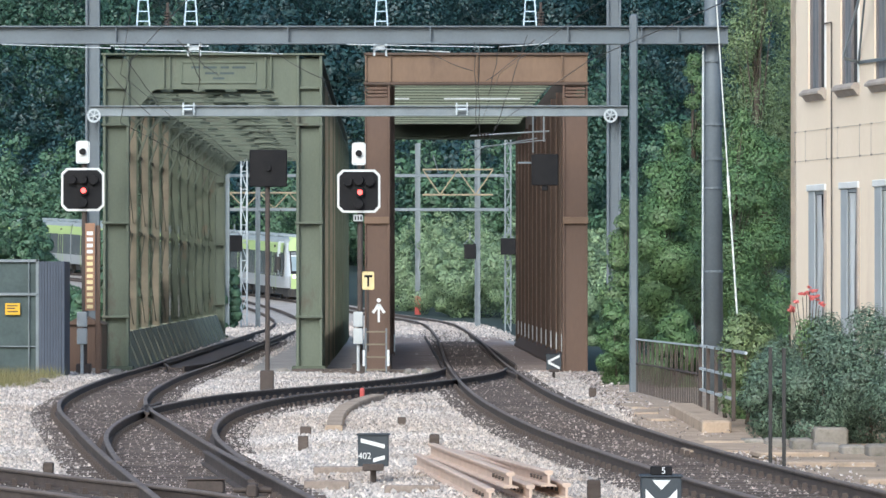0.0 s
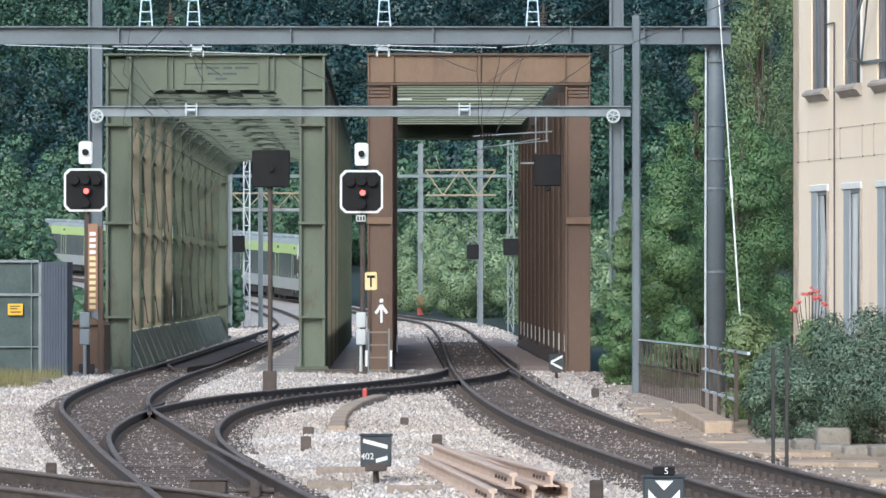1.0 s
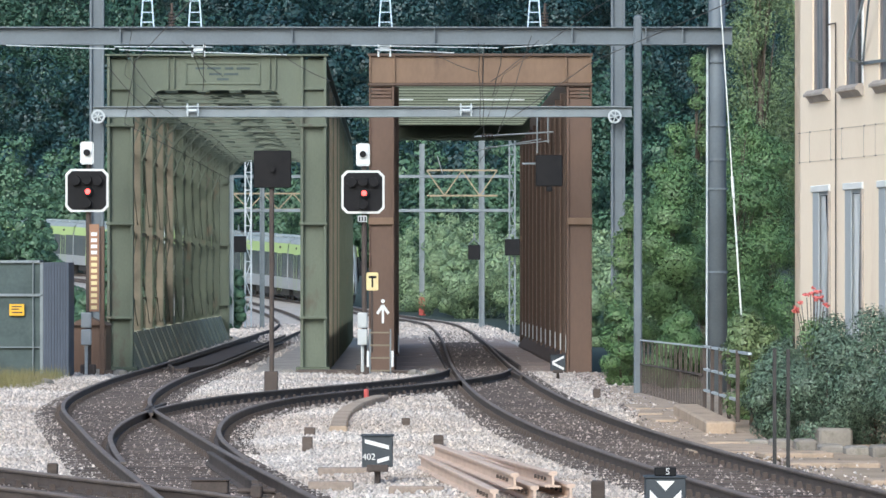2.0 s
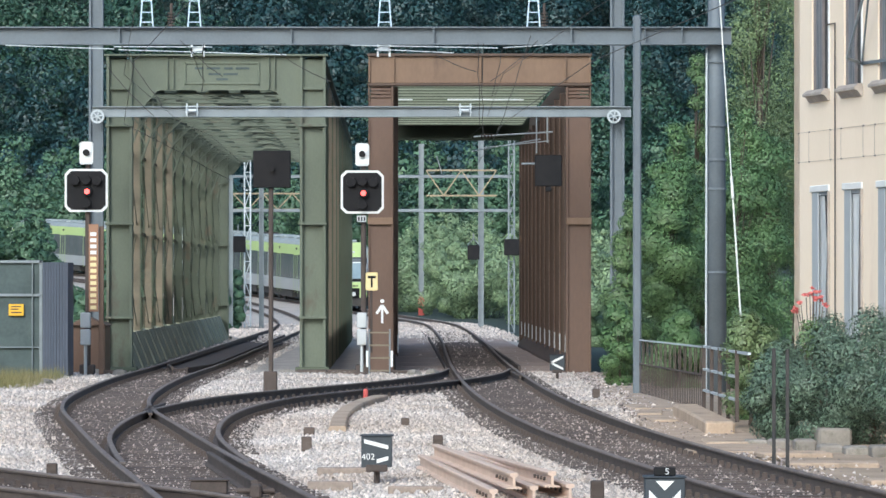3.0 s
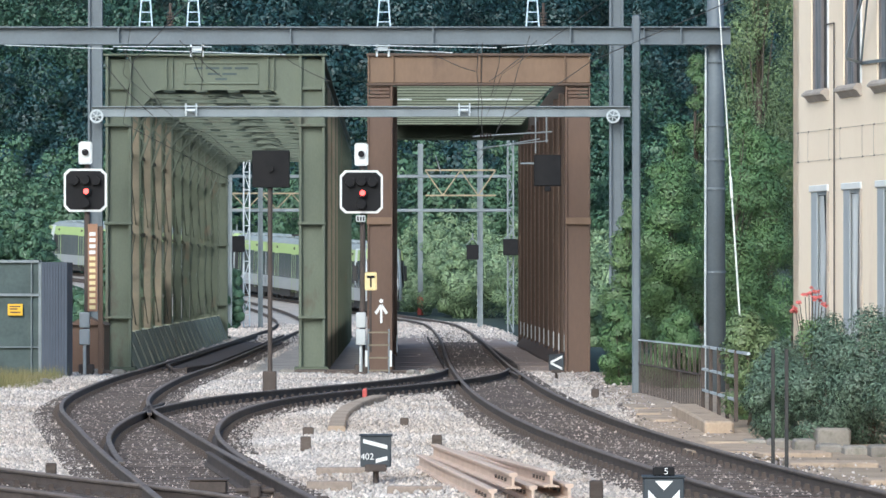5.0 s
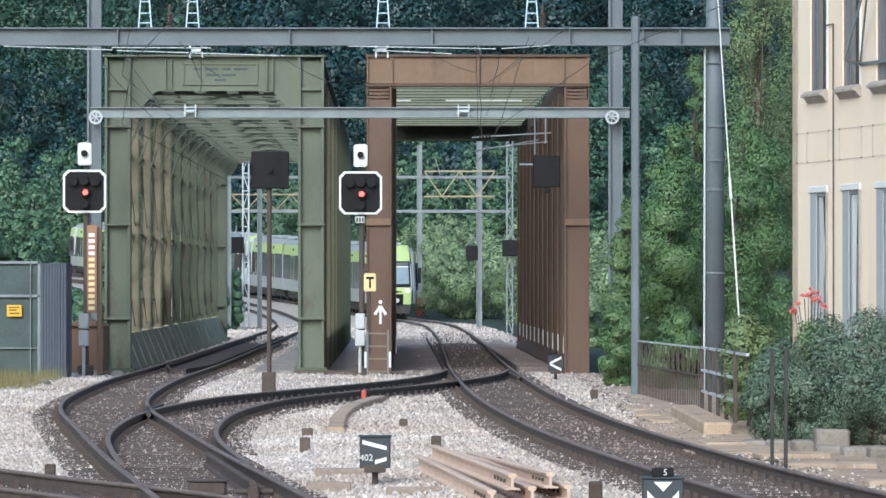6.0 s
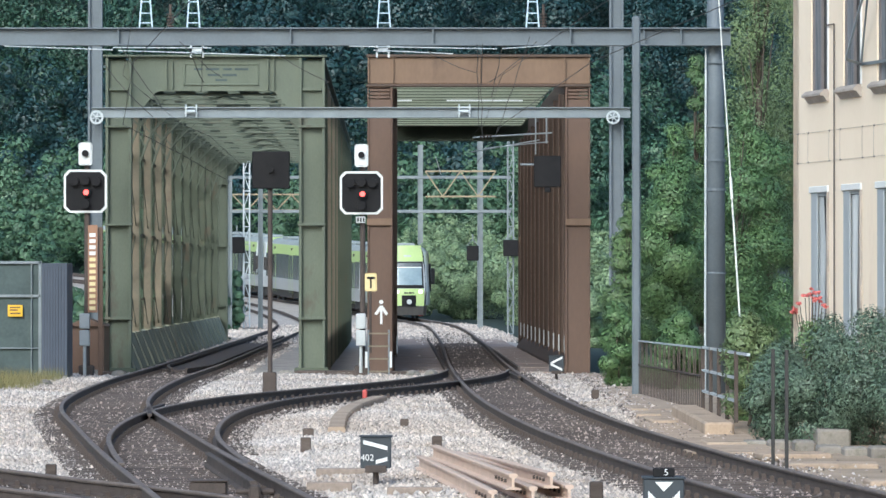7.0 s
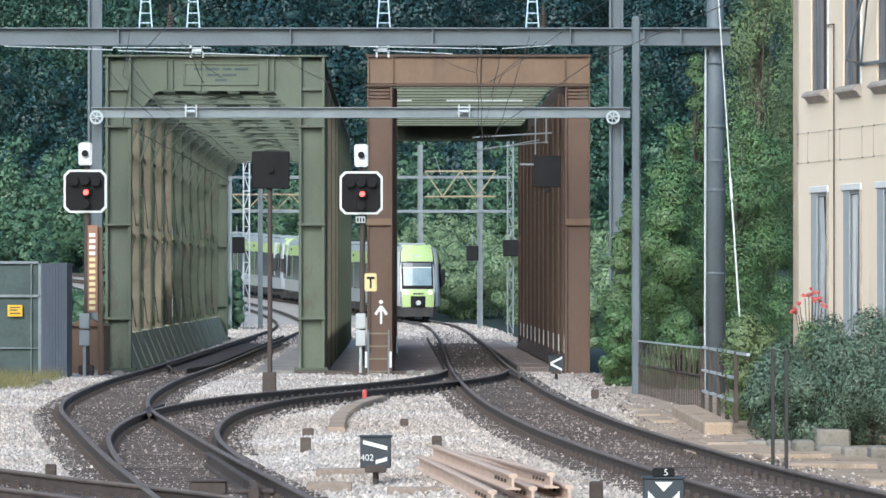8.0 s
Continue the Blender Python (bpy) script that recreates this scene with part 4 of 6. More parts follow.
        face(0.74, 1.40, 0.62, BLACK, "coupler_housing", "black recess", 0.055)
        g = Geo().tube((0.0, nose + 0.02, 1.02), (0.0, nose + 0.35, 1.02), 0.14, 14)
        part("coupler", g, PALE_BOX, t, "grey automatic coupler")
        for s in (-1, 1):
            g = Geo().tube((s * 0.70, nose - 0.12, 1.62), (s * 0.70, nose + 0.05, 1.62), 0.12, 12)
            part("headlight", g, HEADLIGHT, low, "lit headlight")
            g = Geo().bar((s * 0.62, nose - 0.18, 1.98), (s * 0.28, nose - 0.45, 2.75), 0.03, 0.03)
            part("wiper", g, T_DARK, t)
            g = Geo().cbox(s * 1.58 - 0.14, s * 1.58 + 0.14, nose - 1.5, nose - 1.3, 2.05, 3.0, 0.04).bar((s * 1.2, nose - 1.5, 2.9), (s * 1.5, nose - 1.4, 2.9), 0.05, 0.05)
            part("mirror", g, T_DARK, t, "black side mirror")
        part("destination_lamp", Geo().cbox(-0.22, 0.22, nose - 0.95, nose - 0.74, 3.62, 3.8, 0.02), PALE_BOX, t)
        g = Geo()
        for x0, x1 in ((-0.3, -0.22), (-0.16, 0.0), (0.06, 0.14), (0.18, 0.28)):
            g.box(x0, x1, nose - 0.04, nose + 0.06, 1.5, 1.6)
        part("number_bars", g, T_DARK, t)
        g = Geo()
        g.loft([[(x * w, y, z) for x, z in ((-1, 0.76), (1, 0.76), (0.94, 0.22), (-0.94, 0.22))] for y, w in ((nose - 1.7, 1.2), (nose - 0.25, 1.12), (nose + 0.0, 0.9))])
        part("skirt", g, T_DARK, t, "dark grey skirt and snow guard")
        # side of the cab: pale flank, slanted white wedge across the lime band, two side windows
        def slanted(z0, z1, lo0, lo1, hi0, hi1, lift, sx):
            """A panel of the flank between two heights, from lo0..lo1 at the foot to hi0..hi1 at the head."""
            zs = [z0] + [b[0] for b in BODY if z0 < b[0] < z1] + [z1]
            pts = []
            for z in zs:
                u = (z - z0) / (z1 - z0)
                for y in (lo0 + (hi0 - lo0) * u, lo1 + (hi1 - lo1) * u):
                    d = nose - y
                    pts.append((sx * (body_x(z, d) + lift), y, z))
            return Geo().poly(pts, [(2 * k, 2 * k + 1, 2 * k + 3, 2 * k + 2) for k in range(len(zs) - 1)])
        for s in (-1, 1):
            part("cab_side", strip(Geo(), 1.62, 3.98, h - 1.7, nose, 0.004, nose, False, s), T_SILVER, t, "pale silver cab flank")
            part("white_wedge", slanted(1.75, 4.05, h - 2.15, h - 2.0, h - 2.6, h - 0.95, 0.022, s), T_WHITE, t, "slanted white wedge behind the cab")
            part("cab_window", slanted(1.85, 3.2, h - 3.5, h - 2.35, h - 3.5, h - 2.5, 0.02, s), T_DARK, t, "dark cab side window")
            part("cab_window", slanted(1.9, 3.2, h - 1.85, h - 0.75, h - 1.85, h - 1.15, 0.026, s), T_DARK, t, "dark cab side window")
    return t


def pantograph(car):
    g = Geo()
    g.box(-0.7, 0.7, -0.6, 0.6, 4.5, 4.6)
    g.bar((0, -0.5, 4.6), (0, 1.1, 5.0), 0.06, 0.06).bar((0, 1.1, 5.0), (0, -0.2, 5.7), 0.05, 0.05).bar((-0.8, -0.2, 5.7), (0.8, -0.2, 5.7), 0.06, 0.05)
    part("pantograph", g, T_DARK, car, "raised black pantograph")


D_LINE = np.concatenate([[0], np.cumsum(np.linalg.norm(np.diff(RIGHT_LINE, axis=0), axis=1))])
NOSE_END = float(np.interp(262.0, RIGHT_LINE[:, 1], D_LINE))
SPEED = 6.7


def on_line(d):
    return Vector([np.interp(d, D_LINE, RIGHT_LINE[:, k]) for k in range(3)])


def car_pose(d):
    """A car whose middle is d along the line, heading back to the station."""
    a, b = on_line(d - 5.1), on_line(d + 5.1)
    f = (a - b).normalized()
    r = f.cross(Vector((0, 0, 1))).normalized()
    u = r.cross(f)
    m = Matrix((r, f, u)).transposed().to_4x4()
    return Matrix.Translation((a + b) / 2) @ m


def build_train():
    """Two coupled sets of four cars; cab cars at both ends of each set."""
    cars = []
    silver = "silver and lime green commuter rail car on the far track"
    cab_car = rail_car(True, "silver train cab car with lime green front, headlights lit")
    mid_car = rail_car(False, silver)
    offset = 6.95
    for unit in range(2):
        base = unit * 56.0
        for i in range(4):
            back = base + offset + i * 13.88
            if i in (0, 3):
                car = cab_car if (unit, i) == (0, 0) else copy_thing(cab_car, Matrix())
            else:
                car = mid_car if (unit, i) == (0, 1) else copy_thing(mid_car, Matrix())
            cars.append((car, back, i == 3))
    pantograph(cars[2][0])
    return cars


# ---- plants ----
def leaf_cloud(rng, lobes, count, size, shell=0.45, slim=0.5, centre=None):
    """Leaves as small bent quads on and in a set of lobes (x, y, z, rx, ry, rz); returns points, faces and normals."""
    lobes = np.array(lobes, float)
    w = (lobes[:, 3] * lobes[:, 4] * lobes[:, 5]) ** 0.667
    idx = rng.choice(len(lobes), count, p=w / w.sum())
    d = rng.normal(0, 1, (count, 3))
    d /= np.linalg.norm(d, axis=1)[:, None]
    r = rng.uniform(shell, 1.1, count) ** 0.6
    c = lobes[idx, :3] + d * lobes[idx, 3:] * r[:, None]
    nrm = d + rng.normal(0, 0.38, (count, 3)) + np.array([0, 0, 0.35])
    nrm /= np.linalg.norm(nrm, axis=1)[:, None]
    soft = d * 0.8 + nrm * 0.4
    if centre is not None:
        away = c - np.array(centre)
        soft += 0.7 * away / (np.linalg.norm(away, axis=1)[:, None] + 1e-6)
    soft /= np.linalg.norm(soft, axis=1)[:, None]
    a = np.cross(nrm, rng.normal(0, 1, (count, 3)))
    a /= np.linalg.norm(a, axis=1)[:, None]
    b = np.cross(nrm, a)
    s = size * rng.uniform(0.6, 1.4, count)[:, None]
    if slim >= 0.5:
        co = np.stack([c - a * s, c + a * s * 0.6 - b * s * 0.75, c + a * s * 0.6 + b * s * 0.75], 1)
        return co.reshape(-1, 3), np.arange(count * 3).reshape(-1, 3), np.repeat(soft, 3, 0)
    co = np.stack([c - a * s, c - b * s * slim + nrm * s * 0.12, c + a * s, c + b * s * slim + nrm * s * 0.12], 1)
    return co.reshape(-1, 3), np.arange(count * 4).reshape(-1, 4), np.repeat(soft, 4, 0)


def crown_lobes(rng, x, y, z0, z1, r, n, droop=0.0):
    """Uneven lobes that fill an egg-shaped crown."""
    out = []
    for i in range(n):
        u = (i + rng.uniform(0.2, 0.8)) / n
        z = z0 + (z1 - z0) * u
        env = r * (math.sin(math.pi * min(0.98, 0.12 + 0.86 * u)) ** 0.6) * rng.uniform(0.7, 1.1)
        a = rng.uniform(0, 6.283)
        q = env * rng.uniform(0.25, 0.75)
        lr = max(0.25, env * rng.uniform(0.38, 0.62))
        out.append((x + q * math.cos(a), y + q * math.sin(a), z, lr, lr, lr * rng.uniform(0.6, 1.0) * (1 + droop)))
    return out


def tree(name, label, x, y, base, top, r, crown_from, leaves, size, material, seed, n=14, droop=0.0, category="tree"):
    rng = np.random.default_rng(seed)
    t = thing(name, label, category, pose(x, y, base))
    h = top - base
    g = Geo()
    rad = max(0.03, h * 0.014)
    pts = [Vector((0.05 * h * math.sin(k * 1.3) * 0.3, 0.03 * h * math.cos(k), h * 0.9 * k / 6)) for k in range(7)]
    for k in range(6):
        g.tube(pts[k], pts[k + 1], rad * (1 - k / 6.5), 8, rad * (1 - (k + 1) / 6.5))
    lobes = crown_lobes(rng, 0, 0, crown_from - base, h, r, n, droop)
    for lb in lobes:
        k = min(5, max(0, int((lb[2] * 0.75) / (h * 0.9) * 6)))
        g.tube(pts[k], Vector(lb[:3]), rad * 0.2, 5, rad * 0.05)
    part("trunk", g, BARK, t, smooth=True)
    co, q, nr = leaf_cloud(rng, lobes, leaves, size, 0.45, 0.36, (0, 0, (crown_from - base) * 0.5 + h * 0.4))
    fast_mesh("crown", co, q, material, t, nr)
    return t


def woods(name, label, spots, seed, leaves_each, size, material):
    """Far woods: many crowns as one mass."""
    rng = np.random.default_rng(seed)
    cos, qs, ns, k = [], [], [], 0
    for x, y, z0, z1, r in spots:
        lobes = crown_lobes(rng, x, y, z0, z1, r, 9)
        co, q, nr = leaf_cloud(rng, lobes, leaves_each, size * rng.uniform(0.8, 1.2), 0.75, 0.5, (x, y, (z0 + z1) / 2))
        cos.append(co)
        ns.append(nr)
        qs.append(q + k)
        k += len(co)
    ob = fast_mesh(name, np.concatenate(cos), np.concatenate(qs), material, None, np.concatenate(ns))
    tagged(ob, label, "woods", kind="stuff")


def build_hill_woods():
    rng = np.random.default_rng(11)
    dark, light = [], []
    for y in np.arange(434, 540, 7.0):
        n = int((0.2 * y + 30) / 5.4)
        for i in range(n):
            x = (-0.1 * y - 15) + (0.2 * y + 30) * (i + rng.uniform(0, 1)) / n
            yy = y + rng.uniform(-4, 4)
            z = hill_z(x, yy)
            h = rng.uniform(8, 15)
            (dark if noise.noise((x * 0.03, yy * 0.03, 2)) + rng.uniform(-0.25, 0.25) > -0.12 else light).append((x, yy, z - 0.05 * h, z + h, rng.uniform(4.8, 7.0)))
    woods("hill_woods", "dense dark trees covering the hillside, hazed blue-green in the leaf colour", dark, 1, 2000, 0.21, LEAF_HAZED)
    woods("hill_woods", "lighter green broadleaf trees among the hillside woods", light, 2, 2000, 0.21, LEAF_HAZED2)


# ---- overhead line gantries ----
def h_beam(geo, x0, x1, y, z0, z1, w=0.2, tf=0.03):
    geo.cbox(x0, x1, y - w / 2, y + w / 2, z1 - tf, z1, 0.005)
    geo.cbox(x0, x1, y - w / 2, y + w / 2, z0, z0 + tf, 0.005)
    geo.box(x0, x1, y - 0.012, y + 0.012, z0 + tf, z1 - tf)
    return geo


def tension_wheel(t, x, y, z):
    g = Geo()
    n = 20
    for i in range(n):
        a, b = 2 * math.pi * i / n, 2 * math.pi * (i + 1) / n
        g.bar((x + 0.15 * math.cos(a), y, z + 0.15 * math.sin(a)), (x + 0.15 * math.cos(b), y, z + 0.15 * math.sin(b)), 0.05, 0.03, (0, 1, 0))
    for i in range(3):
        a = math.pi * i / 3 + 0.3
        g.bar((x - 0.14 * math.cos(a), y, z - 0.14 * math.sin(a)), (x + 0.14 * math.cos(a), y, z + 0.14 * math.sin(a)), 0.025, 0.02, (0, 1, 0))
    part("tension_wheel", g, GALV_LT, t, "spoked galvanised tension wheel")


def build_gantries():
    # upper beam on its slim post and the big round mast
    t = thing("overhead_gantry", "long grey steel catenary gantry beam on a slim post", "gantry")
    y = 92.0
    part("beam", h_beam(Geo(), -14.5, 5.86, y, 6.95, 7.32, 0.28), MAST, t)
    for x in (-11.2, -6.6, -3.1, -0.2, 2.6, 4.1, 4.85):
        part("web_stiffener", Geo().box(x - 0.012, x + 0.012, y - 0.13, y + 0.13, 6.98, 7.29), MAST, t)
    part("post", Geo().cbox(3.80, 3.965, y - 1.4, y - 1.22, -0.2, 7.48, 0.03), MAST, t, "slim square grey post")
    part("post", Geo().cbox(-14.6, -14.3, y - 0.15, y + 0.15, -0.4, 8.5, 0.02), MAST, t)
    for x in (-6.05, -5.08, -1.2, 1.83):
        g = Geo()
        for s in (-1, 1):
            g.bar((x + s * 0.13, y, 7.32), (x + s * 0.06, y, 8.3), 0.03, 0.03, (0, 1, 0))
        for z in (7.42, 7.62, 7.85):
            g.bar((x - 0.11, y, z), (x + 0.11, y, z), 0.02, 0.02)
        part("insulator_frame", g, BLUE_STEEL, t, "pale blue insulator frame")
    for x in (-5.55, 2.05):
        g = Geo()
        for k in range(5):
            g.tube((x, y, 7.34 + k * 0.06), (x, y, 7.37 + k * 0.06), 0.075, 10)
        g.tube((x, y, 7.3), (x, y, 7.8), 0.03, 8)
        part("insulator", g, RUSTY, t, "brown ribbed insulator")
    for x0, z0, x1, z1 in ((-8.9, 6.93, -6.7, 6.86), (-6.7, 6.9, -4.7, 6.9), (-6.6, 6.84, -3.2, 6.74), (-1.9, 6.93, 1.1, 6.88), (1.2, 6.88, 2.2, 6.95), (-1.4, 6.85, 0.2, 6.78)):
        part("conductor_bar", Geo().tube((x0, y - 0.3, z0), (x1, y - 0.2, z1), 0.011, 8), GALV_LT, t, "pale conductor bar")
    for x in (-5.0, -1.22):
        part("bracket", Geo().box(x - 0.14, x + 0.14, y - 0.2, y - 0.15, 6.82, 6.9).box(x - 0.14, x - 0.1, y - 0.2, y - 0.15, 6.7, 6.95).box(x + 0.1, x + 0.14, y - 0.2, y - 0.15, 6.7, 6.95), GALV_LT, t)
    m = thing("catenary_mast", "tall tapered grey steel catenary mast behind the fence", "mast", pose(5.57, 92.3, -0.3))
    g = Geo()
    g.tube((0, 0, 0), (0, 0, 12), 0.215, 16, 0.15)
    part("shaft", g, MAST, m, smooth=True)
    for z in (2.6, 4.3, 4.9, 5.6, 6.9, 7.2):
        part("band", Geo().tube((0, 0, z), (0, 0, z + 0.05), 0.218, 16), MAST, m)
    part("conduit", Geo().tube((-0.22, -0.1, 0), (-0.2, -0.1, 7.2), 0.025, 6), GALV_LT, m)
    w = thing("guy_wire", "white sleeved guy wire running down from the mast", "wire")
    part("strand", Geo().tube((5.55, 92.0, 9.0), (5.86, 88.0, 0.3), 0.014, 6), PIPE_WHITE, w)
    top, low = Vector((5.55, 92.0, 9.0)), Vector((5.86, 88.0, 0.3))
    part("sleeve", Geo().tube(top.lerp(low, 0.55), top.lerp(low, 0.60), 0.03, 8), PIPE_WHITE, w, "white plastic sleeve")
    part("sleeve", Geo().tube(top.lerp(low, 0.61), low, 0.019, 8), PIPE_WHITE, w, "white plastic sleeve")
    # lower beam between two masts in front of the portals
    t = thing("overhead_gantry", "grey steel cross beam with tension wheels between two masts", "gantry")
    y = 113.2
    part("beam", h_beam(Geo(), -8.8, 4.7, y, 6.26, 6.53, 0.22), GALV, t)
    part("mast", h_post(Geo(), -8.73, y + 0.3, 0.3, -0.4, 10.5), MAST, t, "grey steel mast with flanges")
    part("mast", h_post(Geo(), 4.36, y + 0.3, 0.3, -0.4, 10.5), MAST, t, "grey steel mast with flanges")
    tension_wheel(t, -8.66, y - 0.25, 6.27)
    tension_wheel(t, 4.26, y - 0.25, 6.27)
    for x in (-6.3, 0.54):
        g = Geo()
        for e in (-0.13, 0.13):
            g.cbox(x + e - 0.02, x + e + 0.02, y - 0.16, y - 0.11, 6.28, 6.6, 0.006)
        g.cbox(x - 0.17, x + 0.17, y - 0.15, y - 0.11, 6.36, 6.4, 0.006).cbox(x - 0.17, x + 0.17, y - 0.15, y - 0.11, 6.5, 6.54, 0.006)
        g.tube((x - 0.1, y - 0.2, 6.42), (x + 0.1, y - 0.2, 6.42), 0.045, 10)
        part("clamp", g, GALV_LT, t, "bright galvanised insulator clamp")


def h_post(geo, x, y, w, z0, z1):
    for s in (-1, 1):
        geo.cbox(x + s * w / 2 - 0.03, x + s * w / 2 + 0.03, y - 0.12, y + 0.12, z0, z1, 0.006)
    geo.box(x - w / 2, x + w / 2, y - 0.012, y + 0.012, z0, z1)
    return geo


def lattice_mast(name, label, x, y, z0, z1, w, material, category="mast"):
    t = thing(name, label, category, pose(x, y, z0))
    h = z1 - z0
    for s in (-1, 1):
        part("chord", Geo().cbox(s * w / 2 - 0.04, s * w / 2 + 0.04, -0.1, 0.1, 0, h, 0.006), material, t)
    g = Geo()
    n = max(4, int(h / 0.9))
    for k in range(n):
        a, b = h * k / n, h * (k + 1) / n
        g.bar((-w / 2, -0.05, a), (w / 2, -0.05, a), 0.05, 0.06, (0, 1, 0))
        g.bar((-w / 2 if k % 2 else w / 2, -0.05, a), (w / 2 if k % 2 else -w / 2, -0.05, b), 0.04, 0.03, (0, 1, 0))
    part("lacing", g, material, t)
    return t


def truss_beam(t, x0, x1, y, z0, z1, material, n=8):
    g = Geo()
    for z in (z0, z1):
        g.cbox(x0, x1, y - 0.05, y + 0.05, z - 0.045, z + 0.045, 0.01)
    for k in range(n):
        a, b = x0 + (x1 - x0) * k / n, x0 + (x1 - x0) * (k + 1) / n
        g.bar((a, y, z0 if k % 2 else z1), (b, y, z1 if k % 2 else z0), 0.06, 0.08, (0, 1, 0))
    part("truss_beam", g, material, t, "yellowed lattice cross beam")


# ---- signals and signs ----
def signal_head(t, z, lit=1):
    g = Geo()
    o, i, c = 0.53, 0.475, 0.13
    def octo(r, cc):
        return [(-r + cc, -r), (r - cc, -r), (r, -r + cc), (r, r - cc), (r - cc, r), (-r + cc, r), (-r, r - cc), (-r, -r + cc)]
    head = part("signal_board", Geo().prism([(x, zz + z) for x, zz in octo(o, c)], -0.05, 0.0), WHITE, t, "white-bordered octagonal board")
    part("board_face", Geo().prism([(x, zz + z) for x, zz in octo(i, c * 0.85)], -0.062, -0.045), BLACK, head, "black board face")
    part("rear_box", Geo().cbox(-0.4, 0.4, 0.003, 0.25, z - 0.42, z + 0.42, 0.03), BLACK, head)
    for k, (x, zz) in enumerate(((-0.27, 0.24), (0.0, 0.26), (0.27, 0.24), (0.03, -0.02), (0.0, -0.31))):
        lamp = part("lamp_hood", Geo().tube((x, -0.2, z + zz), (x, -0.06, z + zz), 0.115, 18, 0.12), BLACK, head)
        part("lens", Geo().tube((x, -0.205, z + zz - 0.01), (x, -0.2, z + zz - 0.01), 0.065 if k == 3 else 0.09, 18), RED_LAMP if k == 3 else BLACK, lamp, "glowing red lamp" if k == 3 else "dark unlit lamp")
    part("top_lamp_plate", Geo().cbox(-0.17, 0.17, -0.05, 0.0, z + 0.64, z + 1.2, 0.04), WHITE, t, "pale grey plate with one unlit lamp")
    part("top_lamp", Geo().tube((0, -0.14, z + 0.93), (0, -0.05, z + 0.93), 0.08, 16), BLACK, t)
    return head


def build_signals():
    for k, (x, striped) in enumerate(((-8.78, True), (-2.0, False))):
        t = thing("main_signal", "red-lit railway signal with white-edged black board" + (" and striped post" if striped else " and T plate"),
                  "signal", pose(x, 111.0, -0.2), group="main signals")
        z = 4.58 if striped else 4.54
        signal_head(t, z)
        part("post", Geo().tube((0.03, 0.12, 0), (0.03, 0.12, z + 1.1), 0.07, 12), RUSTY, t, "rust-brown post")
        part("cabinet", Geo().cbox(-0.13, 0.11, -0.22, 0.02, 1.2, 1.58, 0.02), PALE_BOX, t, "pale grey junction box")
        part("cabinet", Geo().cbox(-0.13, 0.11, -0.22, 0.02, 0.78, 1.17, 0.02), PALE_BOX, t, "pale grey junction box")
        part("cable_duct", Geo().tube((-0.01, -0.1, 0), (-0.01, -0.1, 0.8), 0.04, 8), PALE_BOX, t)
        part("foot", Geo().cbox(-0.16, 0.2, -0.1, 0.3, -0.1, 0.3, 0.02), RUSTY, t)
        if striped:
            plate = part("marker_plate", Geo().cbox(0.06, 0.30, -0.03, 0.0, 1.6, 3.75, 0.006), ORANGE, t, "orange marker plate with white bars")
            for j in range(13):
                part("white_bar", Geo().box(0.1, 0.25, -0.036, -0.028, 1.66 + j * 0.15, 1.75 + j * 0.15), WHITE if j > 8 else CREAM, plate)
            part("brown_stay", Geo().cbox(0.3, 0.42, 0.1, 0.2, 0.0, 3.7, 0.01), BROWN, t)
        else:
            g = Geo().cbox(0.08, 0.38, -0.06, -0.03, 2.12, 2.57, 0.03)
            tp = part("letter_plate", g, CREAM, t, "cream plate with a black letter T")
            part("letter", Geo().box(0.14, 0.33, -0.068, -0.058, 2.42, 2.48).box(0.21, 0.255, -0.068, -0.058, 2.2, 2.45), BLACK, tp)
            part("plate_post", Geo().tube((0.22, -0.02, 0.6), (0.22, -0.02, 2.2), 0.03, 8), RUSTY, t)
            g = Geo().cbox(0.36, 0.62, -0.05, -0.045, 1.3, 1.95, 0.002)
            arrow = Geo()
            arrow.tube((0.49, -0.06, 1.86), (0.49, -0.045, 1.86), 0.05, 12)
            arrow.box(0.462, 0.518, -0.06, -0.045, 1.32, 1.7)
            arrow.bar((0.49, -0.053, 1.76), (0.35, -0.053, 1.55), 0.07, 0.015, (0, 1, 0)).bar((0.49, -0.053, 1.76), (0.63, -0.053, 1.55), 0.07, 0.015, (0, 1, 0))
            part("arrow_mark", arrow, WHITE, t, "white arrow with a dot")
            part("number_strip", Geo().cbox(-0.13, 0.1, -0.08, -0.06, 3.8, 3.96, 0.01), PALE_BOX, t)
            g = Geo()
            for a in (-0.1, -0.03, 0.04):
                g.box(a, a + 0.035, -0.085, -0.078, 3.83, 3.93)
            part("number_bars", g, BLACK, t)
    # steps beside the second signal
    t = thing("access_ladder", "short rusty brown steel ladder against the bridge post", "ladder", pose(-1.57, 110.6, -0.2))
    for s in (-1, 1):
        part("ladder_rail", Geo().cbox(s * 0.25 - 0.02, s * 0.25 + 0.02, -0.02, 0.02, 0, 1.18, 0.005), GALV, t)
    for k in range(4):
        part("rung", Geo().cbox(-0.25, 0.25, -0.03, 0.03, 0.14 + k * 0.31, 0.18 + k * 0.31, 0.005), TAN, t)
    for s in (-1, 1):
        part("end_marker", Geo().cbox(s * 0.3 - 0.03, s * 0.3 + 0.03, -0.06, -0.02, 0.25, 0.65, 0.01), WHITE, t, "white end marker")
    # the signal seen from behind
    t = thing("trackside_signal", "black signal board on a thin rusty post seen from behind", "signal", pose(-3.57, 93.3, -0.2))
